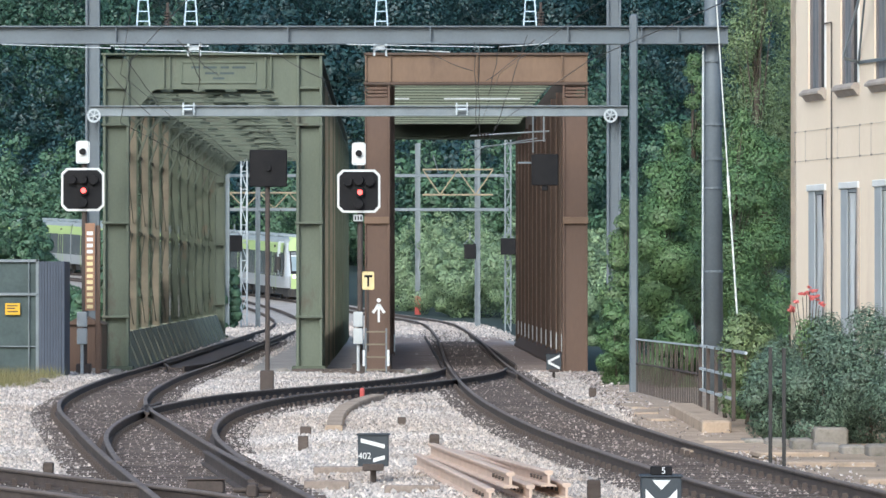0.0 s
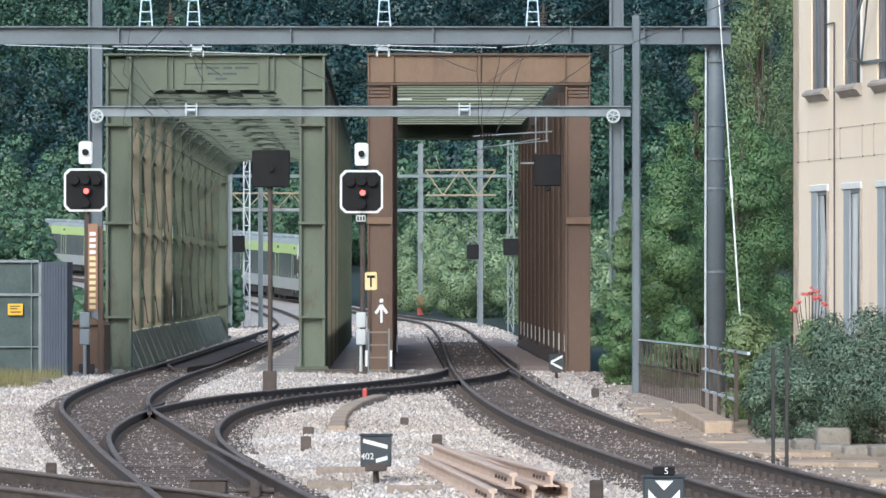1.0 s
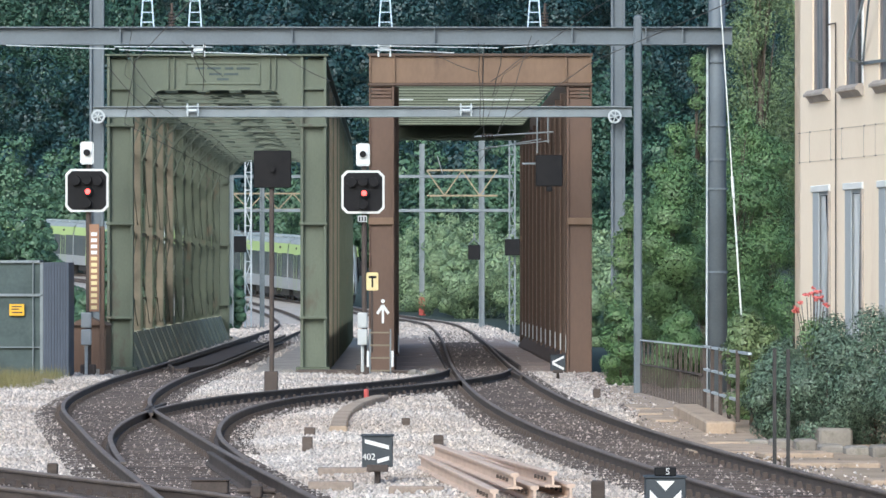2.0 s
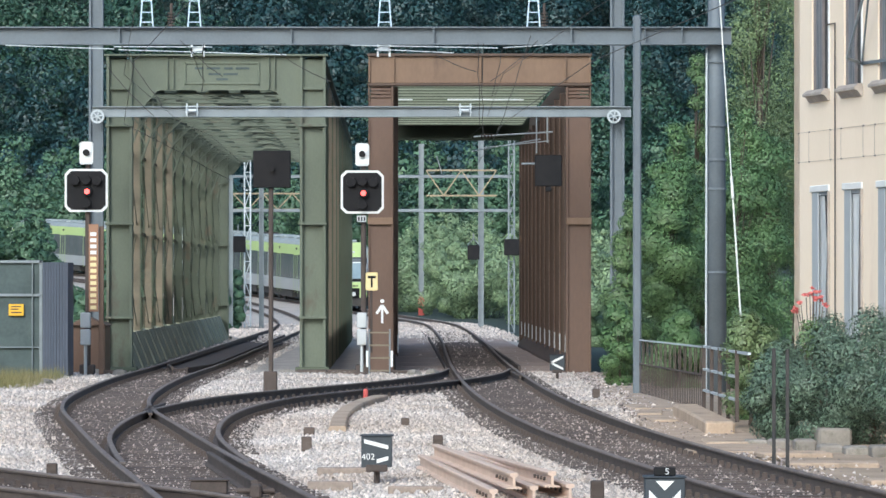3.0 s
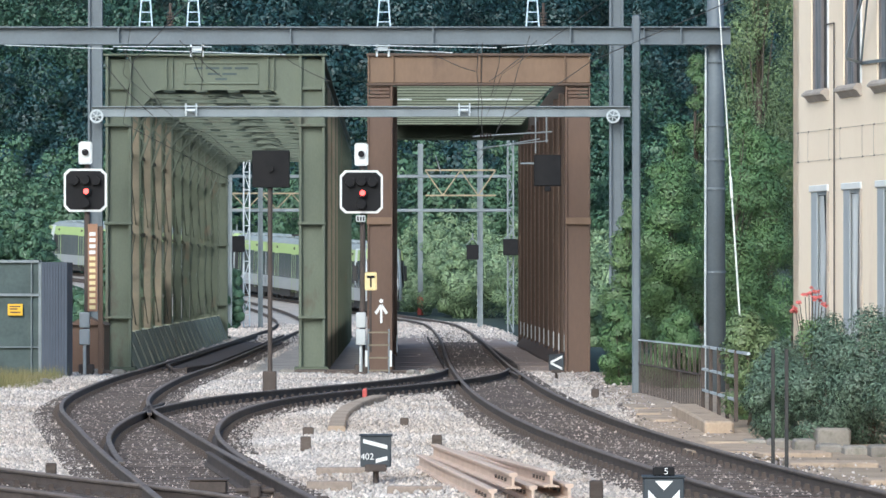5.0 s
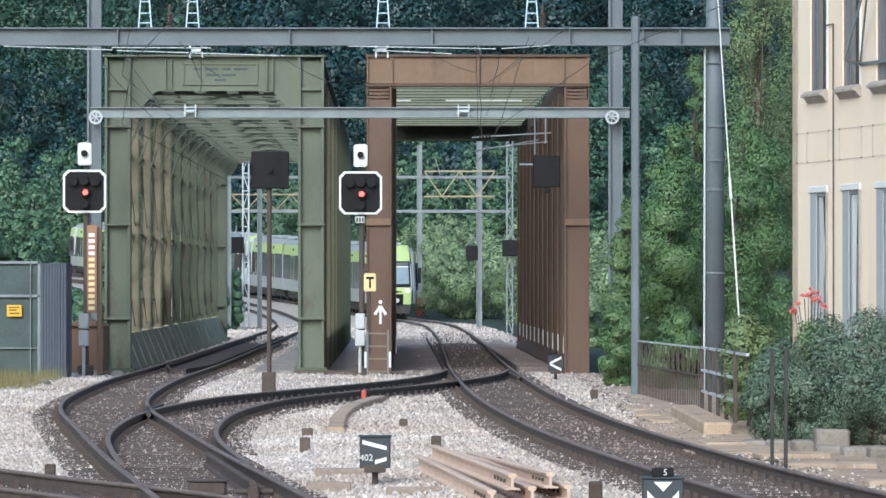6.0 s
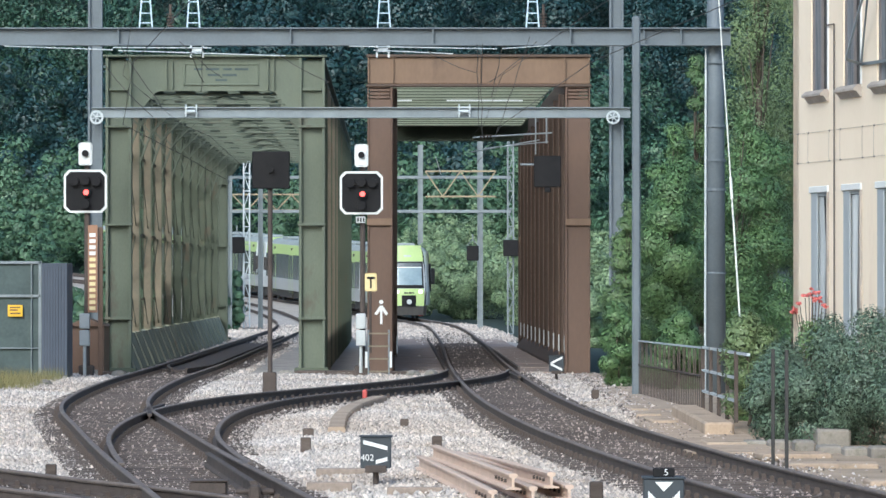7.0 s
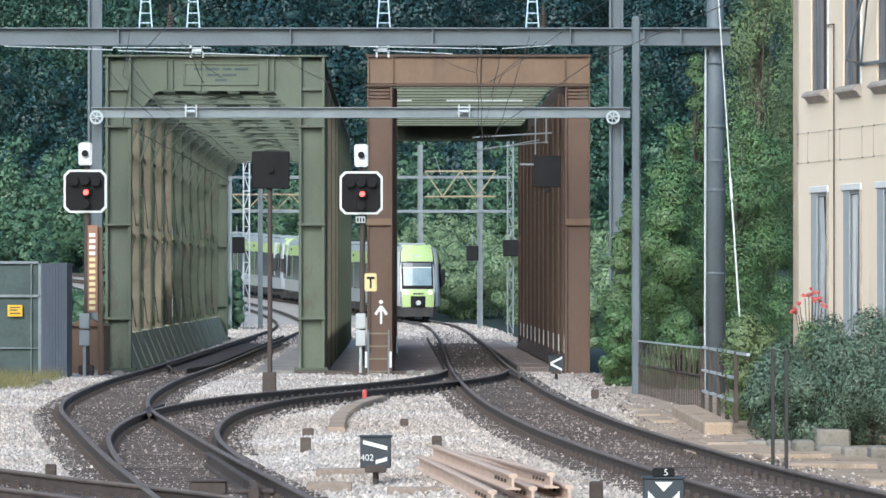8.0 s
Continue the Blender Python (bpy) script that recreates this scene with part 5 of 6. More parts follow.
    part("rear_board", Geo().cbox(-0.37, 0.41, -0.03, 0.05, 4.27, 5.04, 0.02), BLACK, t)
    part("hood", Geo().tube((0.02, -0.12, 4.66), (0.02, -0.02, 4.66), 0.06, 12), BLACK, t)
    part("post", Geo().tube((0, 0.1, 0), (0, 0.1, 4.5), 0.05, 10), RUSTY, t)
    part("base_block", Geo().cbox(-0.15, 0.13, -0.05, 0.25, -0.05, 0.48, 0.015), RUSTY, t)
    t = thing("trackside_signal", "square black signal board fixed to the bridge portal", "signal", pose(2.63, 113.4, 0))
    part("rear_board", Geo().cbox(-0.34, 0.34, 0, 0.1, 4.53, 5.32, 0.02), BLACK, t)
    part("bracket", Geo().cbox(-0.68, 0.2, 0.1, 0.16, 5.08, 5.13, 0.01), GALV, t)
    part("arm", Geo().cbox(0.22, 0.3, 0.1, 2.6, 4.9, 4.98, 0.01), BLACK, t)
    part("hood", Geo().cbox(-0.08, 0.08, 0.0, 0.1, 4.4, 4.53, 0.02), BLACK, t)


def points_lantern(name, label, x, y, w, z0, z1, marks, text=None, cap=None):
    t = thing(name, label, "signal", pose(x, y, 0), group="ground signals")
    box = part("lantern_box", Geo().cbox(-w / 2, w / 2, -0.02, 0.22, z0, z1, 0.008), SLATE, t)
    part("lid", Geo().cbox(-w / 2 - 0.015, w / 2 + 0.015, -0.035, 0.24, z1, z1 + 0.02, 0.006), SLATE, t)
    part("spindle", Geo().tube((0, 0.1, -0.2), (0, 0.1, z0 + 0.03), 0.035, 10), RUSTY, t)
    part("lever_bracket", Geo().cbox(-0.12, 0.12, -0.06, 0.15, z0 - 0.05, z0 + 0.03, 0.01), RUSTY, t)
    for pts in marks:
        part("white_mark", Geo().prism(pts, -0.026, -0.018), WHITE, box, "white reflecting mark")
    if cap:
        part("number_cap", Geo().cbox(-0.1, 0.1, 0.0, 0.1, z1 + 0.02, z1 + 0.1, 0.008), BLACK, t)
    if text:
        body, size, tx, tz = text
        text_mesh(body, size, WHITE, box, pose(tx, -0.024, tz, 90, 0, 0))
    return t


def build_lanterns():
    points_lantern("points_lantern", "black points lantern with white arrow bars, numbered 402", -0.75, 50.6, 0.345, 0.04, 0.385,
                   [[(-0.14, 0.31), (0.13, 0.24), (0.13, 0.285), (-0.14, 0.355)], [(0.0, 0.085), (0.13, 0.12), (0.13, 0.165), (0.0, 0.13)]], ("402", 0.1, -0.095, 0.155))
    points_lantern("points_lantern", "black points lantern with a white cross field, numbered 5", 2.03, 41.5, 0.37, -0.05, 0.31,
                   [[(-0.085, 0.285), (0.085, 0.285), (0.0, 0.195)], [(-0.145, 0.205), (-0.145, -0.02), (-0.035, 0.09)], [(0.145, 0.205), (0.145, -0.02), (0.035, 0.09)]], ("5", 0.085, 0.02, 0.37), True)
    points_lantern("points_lantern", "small black points lantern with white arrow bars", 2.69, 107.0, 0.35, 0.02, 0.39,
                   [[(-0.14, 0.19), (0.14, 0.33), (0.14, 0.39), (-0.14, 0.25)], [(-0.14, 0.18), (0.14, 0.04), (0.14, 0.1), (-0.14, 0.24)]])


# ---- yard things ----
def build_yard():
    t = thing("equipment_cabin", "blue-grey corrugated cabin with a framed mesh gate", "cabin", pose(-9.3, 108.0, -0.3))
    part("cabin_core", Geo().cbox(-0.29, 0.32, 0.05, 1.6, 0, 2.9, 0.01), BLUE_CLAD, t)
    for k in range(9):
        x = -0.29 + 0.61 * (k + 0.5) / 9
        part("corrugation", Geo().prism([(x - 0.03, 0.02), (x + 0.03, 0.02), (x + 0.03, 2.9), (x - 0.03, 2.9)], 0.0, 0.05), BLUE_CLAD, t)
    gate = part("gate_panel", Geo().box(-2.6, -0.36, 0.1, 0.14, 0.05, 2.9), MESH_DK, t, "dark mesh gate panel")
    for x0, x1, z0, z1 in ((-2.6, -0.3, 2.88, 2.95), (-2.6, -0.3, 2.08, 2.15), (-0.37, -0.29, 0, 2.95), (-0.55, -0.52, 0, 2.95), (-2.6, -0.3, 0.85, 0.88)):
        part("gate_bar", Geo().cbox(x0, x1, 0.02, 0.09, z0, z1, 0.008), GALV, gate)
    sign = part("warning_plate", Geo().cbox(-1.1, -0.74, -0.005, 0.015, 1.62, 1.9, 0.01), YELLOW, t, "yellow warning plate")
    g = Geo()
    for z, a, b in ((1.84, -1.05, -0.8), (1.78, -1.05, -0.86), (1.7, -1.04, -0.79)):
        g.box(a, b, -0.01, -0.004, z - 0.015, z + 0.015)
    part("print_bars", g, RUSTY, sign)
    part("hut", Geo().cbox(0.0, 0.86, 4.6, 6.4, 0, 1.35, 0.01).prism([(-0.08, 1.35), (0.4, 1.58), (0.92, 1.35)], 4.5, 6.5), BROWN, t, "low brown hut")
    # railing, fence posts one by one
    t = thing("railing", "rusty brown steel railing along the walkway", "fence")
    a, b, c = Vector((3.90, 89.8, -0.08)), Vector((4.36, 75.7, -0.02)), Vector((4.44, 68.4, 0.0))
    for k in range(41):
        p = a.lerp(b, k / 40)
        part("baluster", Geo().cbox(p.x - 0.010, p.x + 0.010, p.y - 0.012, p.y + 0.012, p.z, p.z + (0.58 if k % 3 == 1 else 1.04), 0.003), RUSTY, t)
    for z in (1.05, 0.58):
        part("handrail", Geo().bar(a + Vector((0, 0, z)), b + Vector((0, 0, z)), 0.035, 0.03), GALV_LT if z > 1 else RUSTY, t)
    for k in range(5):
        p = b.lerp(c, k / 4)
        part("post", Geo().cbox(p.x - 0.03, p.x + 0.03, p.y - 0.03, p.y + 0.03, p.z, p.z + 1.08, 0.005), RUSTY, t)
    for z in (1.06, 0.68, 0.33):
        part("handrail", Geo().bar(b + Vector((0, 0, z)), c + Vector((0.05, -2.0, z)) if z > 1 else c + Vector((0, 0, z)), 0.05, 0.04), GALV_LT, t)
    # walkway and kerb stones
    rng = np.random.default_rng(3)
    t = thing("walkway", "worn beige concrete walkway beside the track", "walkway", kind="structure")
    ys = [112, 104, 97, 91, 85, 79.5, 74, 69, 64, 59]
    for y1, y0 in zip(ys[:-1], ys[1:]):
        xr = 4.35 + rng.uniform(0, 0.15)
        z = -0.1 + rng.uniform(-0.02, 0.02)
        part("slab", Geo().cbox(3.2 + rng.uniform(-0.06, 0.1), xr, y0 + 0.06, y1 - 0.06, -0.5, z, 0.02), CONCRETE, t)
    part("step_block", Geo().cbox(3.85, 4.28, 66.4, 76, -0.4, 0.07, 0.03), CONCRETE, t)
    part("paving", Geo().cbox(4.3, 14, 20, 112, -0.5, -0.13, 0.02), EARTH, t, "trodden brown earth")
    for k in range(9):
        x, y, w = 4.3 + k * 0.27, 62.2 - 0.8 * k, rng.uniform(0.14, 0.165)
        part("kerb_stone", Geo().cbox(x - w, x + w, y - 0.3, y + 0.3, -0.2, 0.0 + rng.uniform(-0.05, 0.04), 0.03), KERB, t)
    part("kerb_stone", Geo().cbox(5.16, 5.62, 62.2, 63.4, -0.2, 0.1, 0.03), KERB, t)
    part("kerb_stone", Geo().cbox(5.65, 6.05, 64.0, 65.2, -0.2, 0.22, 0.03), KERB, t)
    for x, y, w, d, turn in ((3.42, 80, 0.3, 2.6, 2), (3.5, 76.6, 0.42, 2.2, -3), (3.5, 73.2, 0.4, 2.6, 2), (4.5, 58.2, 0.9, 0.8, 6), (4.75, 55.0, 1.1, 0.7, -4), (5.2, 50.2, 1.0, 0.6, 3), (3.9, 62.6, 0.6, 1.4, 0)):
        slab = part("flat_stone", Geo().cbox(-w / 2, w / 2, -d / 2, d / 2, -0.06, 0.03, 0.02), CONCRETE, t, "worn flat stone")
        slab.matrix_local = pose(x, y, -0.10, 0, 0, turn)
    for x, y in ((3.96, 54.2), (4.07, 53.5)):
        t = thing("marker_post", "thin dark steel post before the shrub", "post", pose(x, y, -0.2), group="marker posts")
        part("shaft", Geo().cbox(-0.022, 0.022, -0.022, 0.022, 0, 1.52, 0.006), T_DARK, t)
        part("foot_plate", Geo().cbox(-0.09, 0.09, -0.09, 0.09, 0.0, 0.03, 0.005), RUSTY, t)
    # lengths of scrap rail
    for (p, q, h) in (((-0.27, 54.4, -0.02), (0.50, 45.2, -0.02), 0.16), ((0.02, 54.8, -0.02), (0.92, 46.0, -0.02), 0.15), ((0.18, 55.2, 0.0), (1.30, 46.4, -0.02), 0.15), ((-0.1, 54.0, 0.12), (0.72, 46.2, 0.1), 0.1), ((0.35, 55.0, 0.0), (1.12, 46.6, 0.1), 0.1)):
        line = np.array([Vector(p).lerp(Vector(q), k / 4) for k in range(5)])
        g = Geo()
        sweep(g, line, 0, [(u * 1.15, v * 1.0) for u, v in FOOT], 0.06)
        sweep(g, line, 0, [(u * 1.25, v * 1.0) for u, v in HEAD], 0.06)
        rail = thing("scrap_rail", "loose heavy length of rail with pinkish fresh rust", "rail", group="scrap rails")
        part("rail_bar", g, FRESH_WOOD, rail)
        d = Vector(q) - Vector(p)
        for k in range(4):
            c = Vector(q) - d * (0.06 + 0.035 * k)
            part("bolt", Geo().tube((c.x - 0.04, c.y, c.z - 0.03), (c.x + 0.04, c.y, c.z - 0.03), 0.02, 8), RUSTY, rail)
    for x, y, w, h in ((-4.42, 51.0, 0.12, 0.17), (0.63, 53.0, 0.13, 0.17), (1.58, 46.5, 0.14, 0.17), (-0.6, 70.5, 0.13, 0.1), (-0.08, 62.0, 0.14, 0.12),
                       (-1.85, 61.0, 0.14, 0.13), (-1.98, 66.5, 0.16, 0.08), (3.0, 89.0, 0.15, 0.12)):
        solid("peg", Geo().cbox(x - w / 2, x + w / 2, y - w / 2, y + w / 2, -0.3, h - 0.1, 0.012), SLEEPER, "short dark timber peg in the ballast", "peg", group="timber pegs")
    g = Geo()
    g.cbox(-0.2, 0.2, -0.14, 0.14, -0.1, 0.04, 0.015).cbox(-0.22, 0.22, -0.16, 0.16, 0.04, 0.055, 0.005)
    solid("points_motor", g, RAIL, "flat dark points motor beside the switch", "points motor", m=pose(-2.52, 48.6, -0.06))
    g = Geo()
    duct = spline([(-1.2, 87, -0.05), (-1.42, 84, -0.04), (-1.6, 80, -0.04), (-1.68, 74.5, -0.04), (-1.6, 68, -0.05)], 1.0)
    sweep(g, duct, 0, [(-0.13, -0.14), (0.13, -0.14), (0.13, -0.02), (0.11, 0.0), (-0.11, 0.0), (-0.13, -0.02)])
    solid("cable_duct", g, CONCRETE, "beige brown cable duct lying on the ballast", "cable duct")
    g = Geo().tube((0, 0, -0.2), (0, 0, -0.02), 0.05, 10).tube((0, 0, -0.02), (0, 0, 0.03), 0.055, 10, 0.03)
    solid("red_marker", g, RED_PAINT, "small faded red marker beside the rail", "marker", m=pose(-1.53, 88.6, 0))
    for x, y, w, d in ((-1.25, 49.8, 0.5, 0.15), (-0.3, 48.6, 0.6, 0.14), (-1.1, 53.5, 0.8, 0.2)):
        solid("plank", Geo().cbox(x - w / 2, x + w / 2, y - d / 2, y + d / 2, -0.2, -0.08, 0.012), PLANK, "weathered timber plank on the ballast", "plank", group="planks")
    for x, y, w, d, turn in ((-2.85, 113.6, 1.7, 0.24, 4), (-3.3, 112.6, 0.8, 0.2, -8), (-1.1, 112.9, 0.9, 0.22, 3), (-8.25, 112.6, 0.7, 0.25, 12), (-2.4, 110.4, 1.0, 0.16, -3)):
        solid("timber_baulk", Geo().cbox(-w / 2, w / 2, -d / 2, d / 2, -0.06, 0.1, 0.015), SLEEPER, "old dark timber baulk lying before the bridge", "timber", group="timber baulks", m=pose(x, y, -0.17, 0, 0, turn))
    rng = np.random.default_rng(23)
    for x, y in ((-8.6, 112.2), (-8.0, 111.6), (-3.9, 112.4), (-0.75, 111.9), (-0.3, 112.8), (-9.5, 104.5), (-8.9, 101.0)):
        lump = Geo()
        a = rng.uniform(0.75, 1.25, 16)
        lump.loft([[(0.17 * q * a[(k + o) % 16] * math.cos(k * 0.785), 0.2 * q * a[(k * 3 + o) % 16] * math.sin(k * 0.785), z) for k in range(8)] for q, z, o in ((1.0, -0.1, 0), (1.05, 0.03, 3), (0.8, 0.11, 5), (0.35, 0.15, 7))])
        solid("boulder", lump, KERB, "grey-brown boulder on the ballast", "stone", group="boulders", m=pose(x, y, -0.18, 0, 0, 40 * x))
    solid("guard_nose", Geo().plan([(-0.5, 127.0), (-0.75, 128.5), (-0.7, 178), (0.7, 178), (0.75, 128.5), (0.5, 127.0)], -0.2, -0.1), RAIL, "dark steel deck between guard rails on the bridge", "deck plate", m=pose(-6.65, -11.0, 0))


# ---- station building ----
def build_building():
    d = math.degrees(math.atan2(0.194, 0.981))
    t = thing("station_building", "cream plastered station building with grey stone sills", "building", pose(5.99, 77.2, -0.2, 0, 0, d))
    # local: facade in the plane x = 0, its corner at y = 0, running towards -y; the body lies at +x
    wins = [-1.62 - 1.93 * k for k in range(10)]
    top, wall_t = 12.5, 0.35
    rows = ((0.2, 3.83), (5.5, 8.4), (9.6, 11.8))
    half = 0.52
    g = Geo()
    prev = 0.0
    for y in wins:
        g.box(0, wall_t, y + half, prev, 0, top)
        zs = 0.0
        for z0, z1 in rows:
            g.box(0, wall_t, y - half, y + half, zs, z0)
            zs = z1
        g.box(0, wall_t, y - half, y + half, zs, top)
        prev = y - half
    g.box(0, wall_t, -22, prev, 0, top)
    g.box(0, 10, 0, -0.35, 0, top)
    g.box(wall_t, 10, -22, -21.6, 0, top)
    g.box(9.6, 10, -21.6, -0.35, 0, top)
    part("wall", g, PLASTER, t)
    part("roof", Geo().box(-0.6, 10.6, -22.6, 0.6, top, top + 0.3), RUSTY, t)
    for y in wins:
        for r, (z0, z1) in enumerate(rows):
            w = part("window", Geo().box(0.075, 0.09, y - half, y + half, z0, z1), DARK_IN, t, "dark window in deep reveal")
            g = Geo()
            for a, b, c, e in ((y - half, y - half + 0.07, z0, z1), (y + half - 0.07, y + half, z0, z1), (y - half, y + half, z1 - 0.06, z1)) + (((y - 0.03, y + 0.03, z0, z1),) if r else ()):
                g.cbox(0.03, 0.075, a, b, c, e, 0.006)
            part("frame", g, SHUTTER if r == 0 else WIN_FRAME, w)
            g, top_y, wide = Geo(), y + half - 0.09, (0.6 if r == 0 else 0.42)
            pts = [(0.05 + 0.008 * math.sin(2.6 * k), top_y - wide * k / 12) for k in range(13)]
            g.loft([[(x, yy + (0.06 * math.sin(9 * q + y) if k == 12 else 0.0), z0 + (z1 - z0 - 0.07) * q) for k, (x, yy) in enumerate(pts)] for q in (0, 0.25, 0.5, 0.75, 1)], False, False)
            part("curtain", g, CURTAIN if r == 0 else NET, w, "pale grey curtain behind the pane")
            if r == 0:
                part("lintel", Geo().cbox(-0.03, 0.12, y - half - 0.04, y + half + 0.04, z1, z1 + 0.11, 0.01), WHITE, w, "white painted lintel")
                part("shutter", Geo().cbox(0.0, 0.028, y + half - 0.36, y + half, z0, z1, 0.006), SHUTTER, w, "grey blue shutter leaf")
                part("jamb", Geo().cbox(-0.04, 0.12, y - half - 0.07, y - half, z0, z1, 0.006), STONE_TRIM, w)
                part("door_leaf", Geo().cbox(0.058, 0.073, y - half + 0.08, y + half - 0.36, z0, z1 - 0.9, 0.004), WIN_FRAME, w)
            else:
                part("sill", Geo().prism([(-0.15, z0 - 0.02), (-0.15, z0 - 0.06), (-0.1, z0 - 0.07), (-0.03, z0 - 0.16), (0.05, z0 - 0.16), (0.05, z0 + 0.04), (-0.08, z0 + 0.04)], y - half - 0.06, y + half + 0.06), STONE_TRIM, w, "grey stone sill")
                part("jamb", Geo().cbox(-0.02, 0.1, y - half - 0.06, y - half, z0, z1, 0.006), WHITE, w)
    part("downpipe", Geo().tube((-0.03, -2.6, 1.0), (-0.03, -2.6, 6.6), 0.011, 6).tube((-0.03, -2.6, 6.6), (-0.03, -2.1, 6.6), 0.011, 6), RUSTY, t, "thin dark conduit")
    for z in (4.35, 4.85):
        g = Geo()
        for k in range(10):
            for o in (0.0, 0.65):
                y = -0.3 - 1.93 * k - o
                g.box(-0.006, 0.0, y - 0.035, y + 0.035, z - 0.012, z + 0.012)
        part("wall_hooks", g, RUSTY, t)
        part("wall_cable", Geo().tube((-0.012, -0.2, z), (-0.012, -20, z), 0.003, 5), STONE_TRIM, t, "thin brown wall cable")
    for k in range(10):
        for o in (0.0, 0.65):
            y = -0.3 - 1.93 * k - o
            part("wall_cable", Geo().tube((-0.012, y, 4.35), (-0.012, y, 4.85), 0.0025, 5), STONE_TRIM, t)
    g = Geo().bar((-0.02, -4.15, 5.86), (-0.02, -6.5, 5.84), 0.03, 0.05).bar((-0.02, -4.15, 5.9), (-0.3, -5.6, 7.3), 0.03, 0.03).bar((-0.02, -4.15, 5.86), (-0.5, -4.9, 5.9), 0.03, 0.04).bar((-0.5, -4.9, 5.9), (-0.3, -5.6, 7.3), 0.03, 0.03)
    part("wall_bracket", g, GALV, t, "grey steel wall bracket")


# ---- all things ----
green_bridge()
brown_bridge()
build_gantries()
build_signals()
build_lanterns()
build_building()
build_yard()


def build_far_line():
    """Masts, beams and signals beyond the bridges."""
    lattice_mast("lattice_mast", "white lattice catenary mast beyond the bridge", -9.9, 228, -0.4, 9.5, 0.3, GALV_LT)
    lattice_mast("lattice_mast", "pale lattice catenary mast beyond the bridge", 3.42, 228, -0.4, 9.5, 0.28, GALV)
    for x, y, h, w, red in ((-10.95, 230, 11.5, 0.26, False), (-10.65, 226, 11.5, 0.16, False), (-9.28, 230, 9.5, 0.18, False), (-1.45, 292, 11.5, 0.28, True), (1.95, 236, 11.5, 0.24, False)):
        t = thing("catenary_mast", "grey catenary mast beyond the bridge" + (" with a red painted foot" if red else ""), "mast", pose(x, y, -0.4))
        part("shaft", h_post(Geo(), 0, 0, w, 0, h), GALV, t)
        if red:
            part("foot", Geo().cbox(-w / 2 - 0.05, w / 2 + 0.05, -0.16, 0.16, 0, 1.6, 0.01), RED_PAINT, t, "faded red foot")
    t = thing("overhead_gantry", "far gantry with yellowed lattice beams over the tracks", "gantry")
    part("beam", Geo().cbox(-11.2, 3.5, 229.9, 230.1, 5.72, 5.88, 0.02), GALV, t)
    part("beam", Geo().cbox(-11.2, 3.5, 231.9, 232.1, 7.5, 7.66, 0.02), GALV, t)
    truss_beam(t, -0.9, 2.7, 230.6, 6.57, 7.86, YELLOWED, 4)
    truss_beam(t, -11.0, -2.5, 236, 5.95, 6.78, YELLOWED, 11)
    for x, z in ((-10.35, 4.05), (3.42, 3.9), (1.5, 3.6)):
        t = thing("trackside_signal", "small black signal box hanging from a far mast", "signal", pose(x, 227.2, 0))
        w = 0.38 if abs(x) > 2 else 0.3
        part("rear_board", Geo().cbox(-w, w, 0, 0.3, z - w - 0.02, z + 0.42, 0.03), BLACK, t)
        part("hanger", Geo().bar((-0.3, 0.15, z + 0.42), (0, 0.15, z + 0.75), 0.04, 0.04).bar((0.3, 0.15, z + 0.42), (0, 0.15, z + 0.75), 0.04, 0.04).box(-0.03, 0.03, 0.1, 0.2, z + 0.7, z + 1.0), GALV, t)


build_far_line()


def build_wires():
    for k, (line, x_off) in enumerate(((RIGHT_LINE, 0.0), (LEFT_LINE, 0.0))):
        t = thing("overhead_wire", "thin dark contact wire and carrier above the track", "wire", group="overhead wires")
        g, m = Geo(), Geo()
        ys = [40, 66, 92, 113, 130, 150, 170, 200, 230]
        pts = [Vector((line_at(line, y)[0] + (0.05 if i % 2 else -0.05), y, 5.35)) for i, y in enumerate(ys)]
        g.path(pts, 0.006, 5)
        up = [p + Vector((0, 0, 1.0 - 0.25 * (i % 2))) for i, p in enumerate(pts)]
        m.path(up, 0.005, 5)
        part("contact_wire", g, WIRE, t)
        part("carrier_wire", m, WIRE, t)


build_wires()


def build_feeders():
    rng = np.random.default_rng(9)
    t = thing("feeder_wires", "slack dark feeder wires hanging from the gantry beam", "wire")
    ends = [((0.70, 6.95), (0.73, 5.3)), ((0.80, 6.95), (0.78, 5.1)), ((1.75, 7.1), (1.1, 5.2)), ((1.9, 7.0), (0.95, 6.2)), ((1.2, 6.9), (1.0, 5.9)), ((-0.3, 6.8), (0.65, 6.4)),
            ((-6.5, 6.9), (-5.7, 5.7)), ((-5.1, 6.8), (-4.85, 6.2)), ((-4.85, 6.95), (-4.9, 6.0)), ((-6.9, 6.6), (-5.9, 5.5)), ((-3.4, 6.8), (-2.3, 6.2)), ((-5.3, 7.0), (-4.5, 6.3))]
    for (x0, z0), (x1, z1) in ends:
        g, pts = Geo(), []
        for k in range(7):
            u = k / 6
            pts.append(Vector((x0 + (x1 - x0) * u + rng.normal(0, 0.012), 91.2 + 0.6 * u, z0 + (z1 - z0) * u - 0.18 * u * (1 - u))))
        g.path(pts, 0.008, 5)
        part("strand", g, WIRE, t)


build_feeders()
TRAIN = build_train()

# ---- trees and shrubs ----
build_hill_woods()
tree("locust_tree", "green locust tree behind the railing", 5.3, 104, -0.3, 5.7, 1.3, 0.4, 46000, 0.04, LEAF_A, 21, 30)
tree("locust_tree", "broad green locust tree beside the mast", 7.1, 108, -0.3, 6.2, 1.7, 0.3, 56000, 0.04, LEAF_A, 22, 32)
tree("locust_tree", "tall green tree beyond the railing", 6.9, 122, -0.3, 8.3, 0.95, 1.0, 28000, 0.042, LEAF_D, 23, 24)
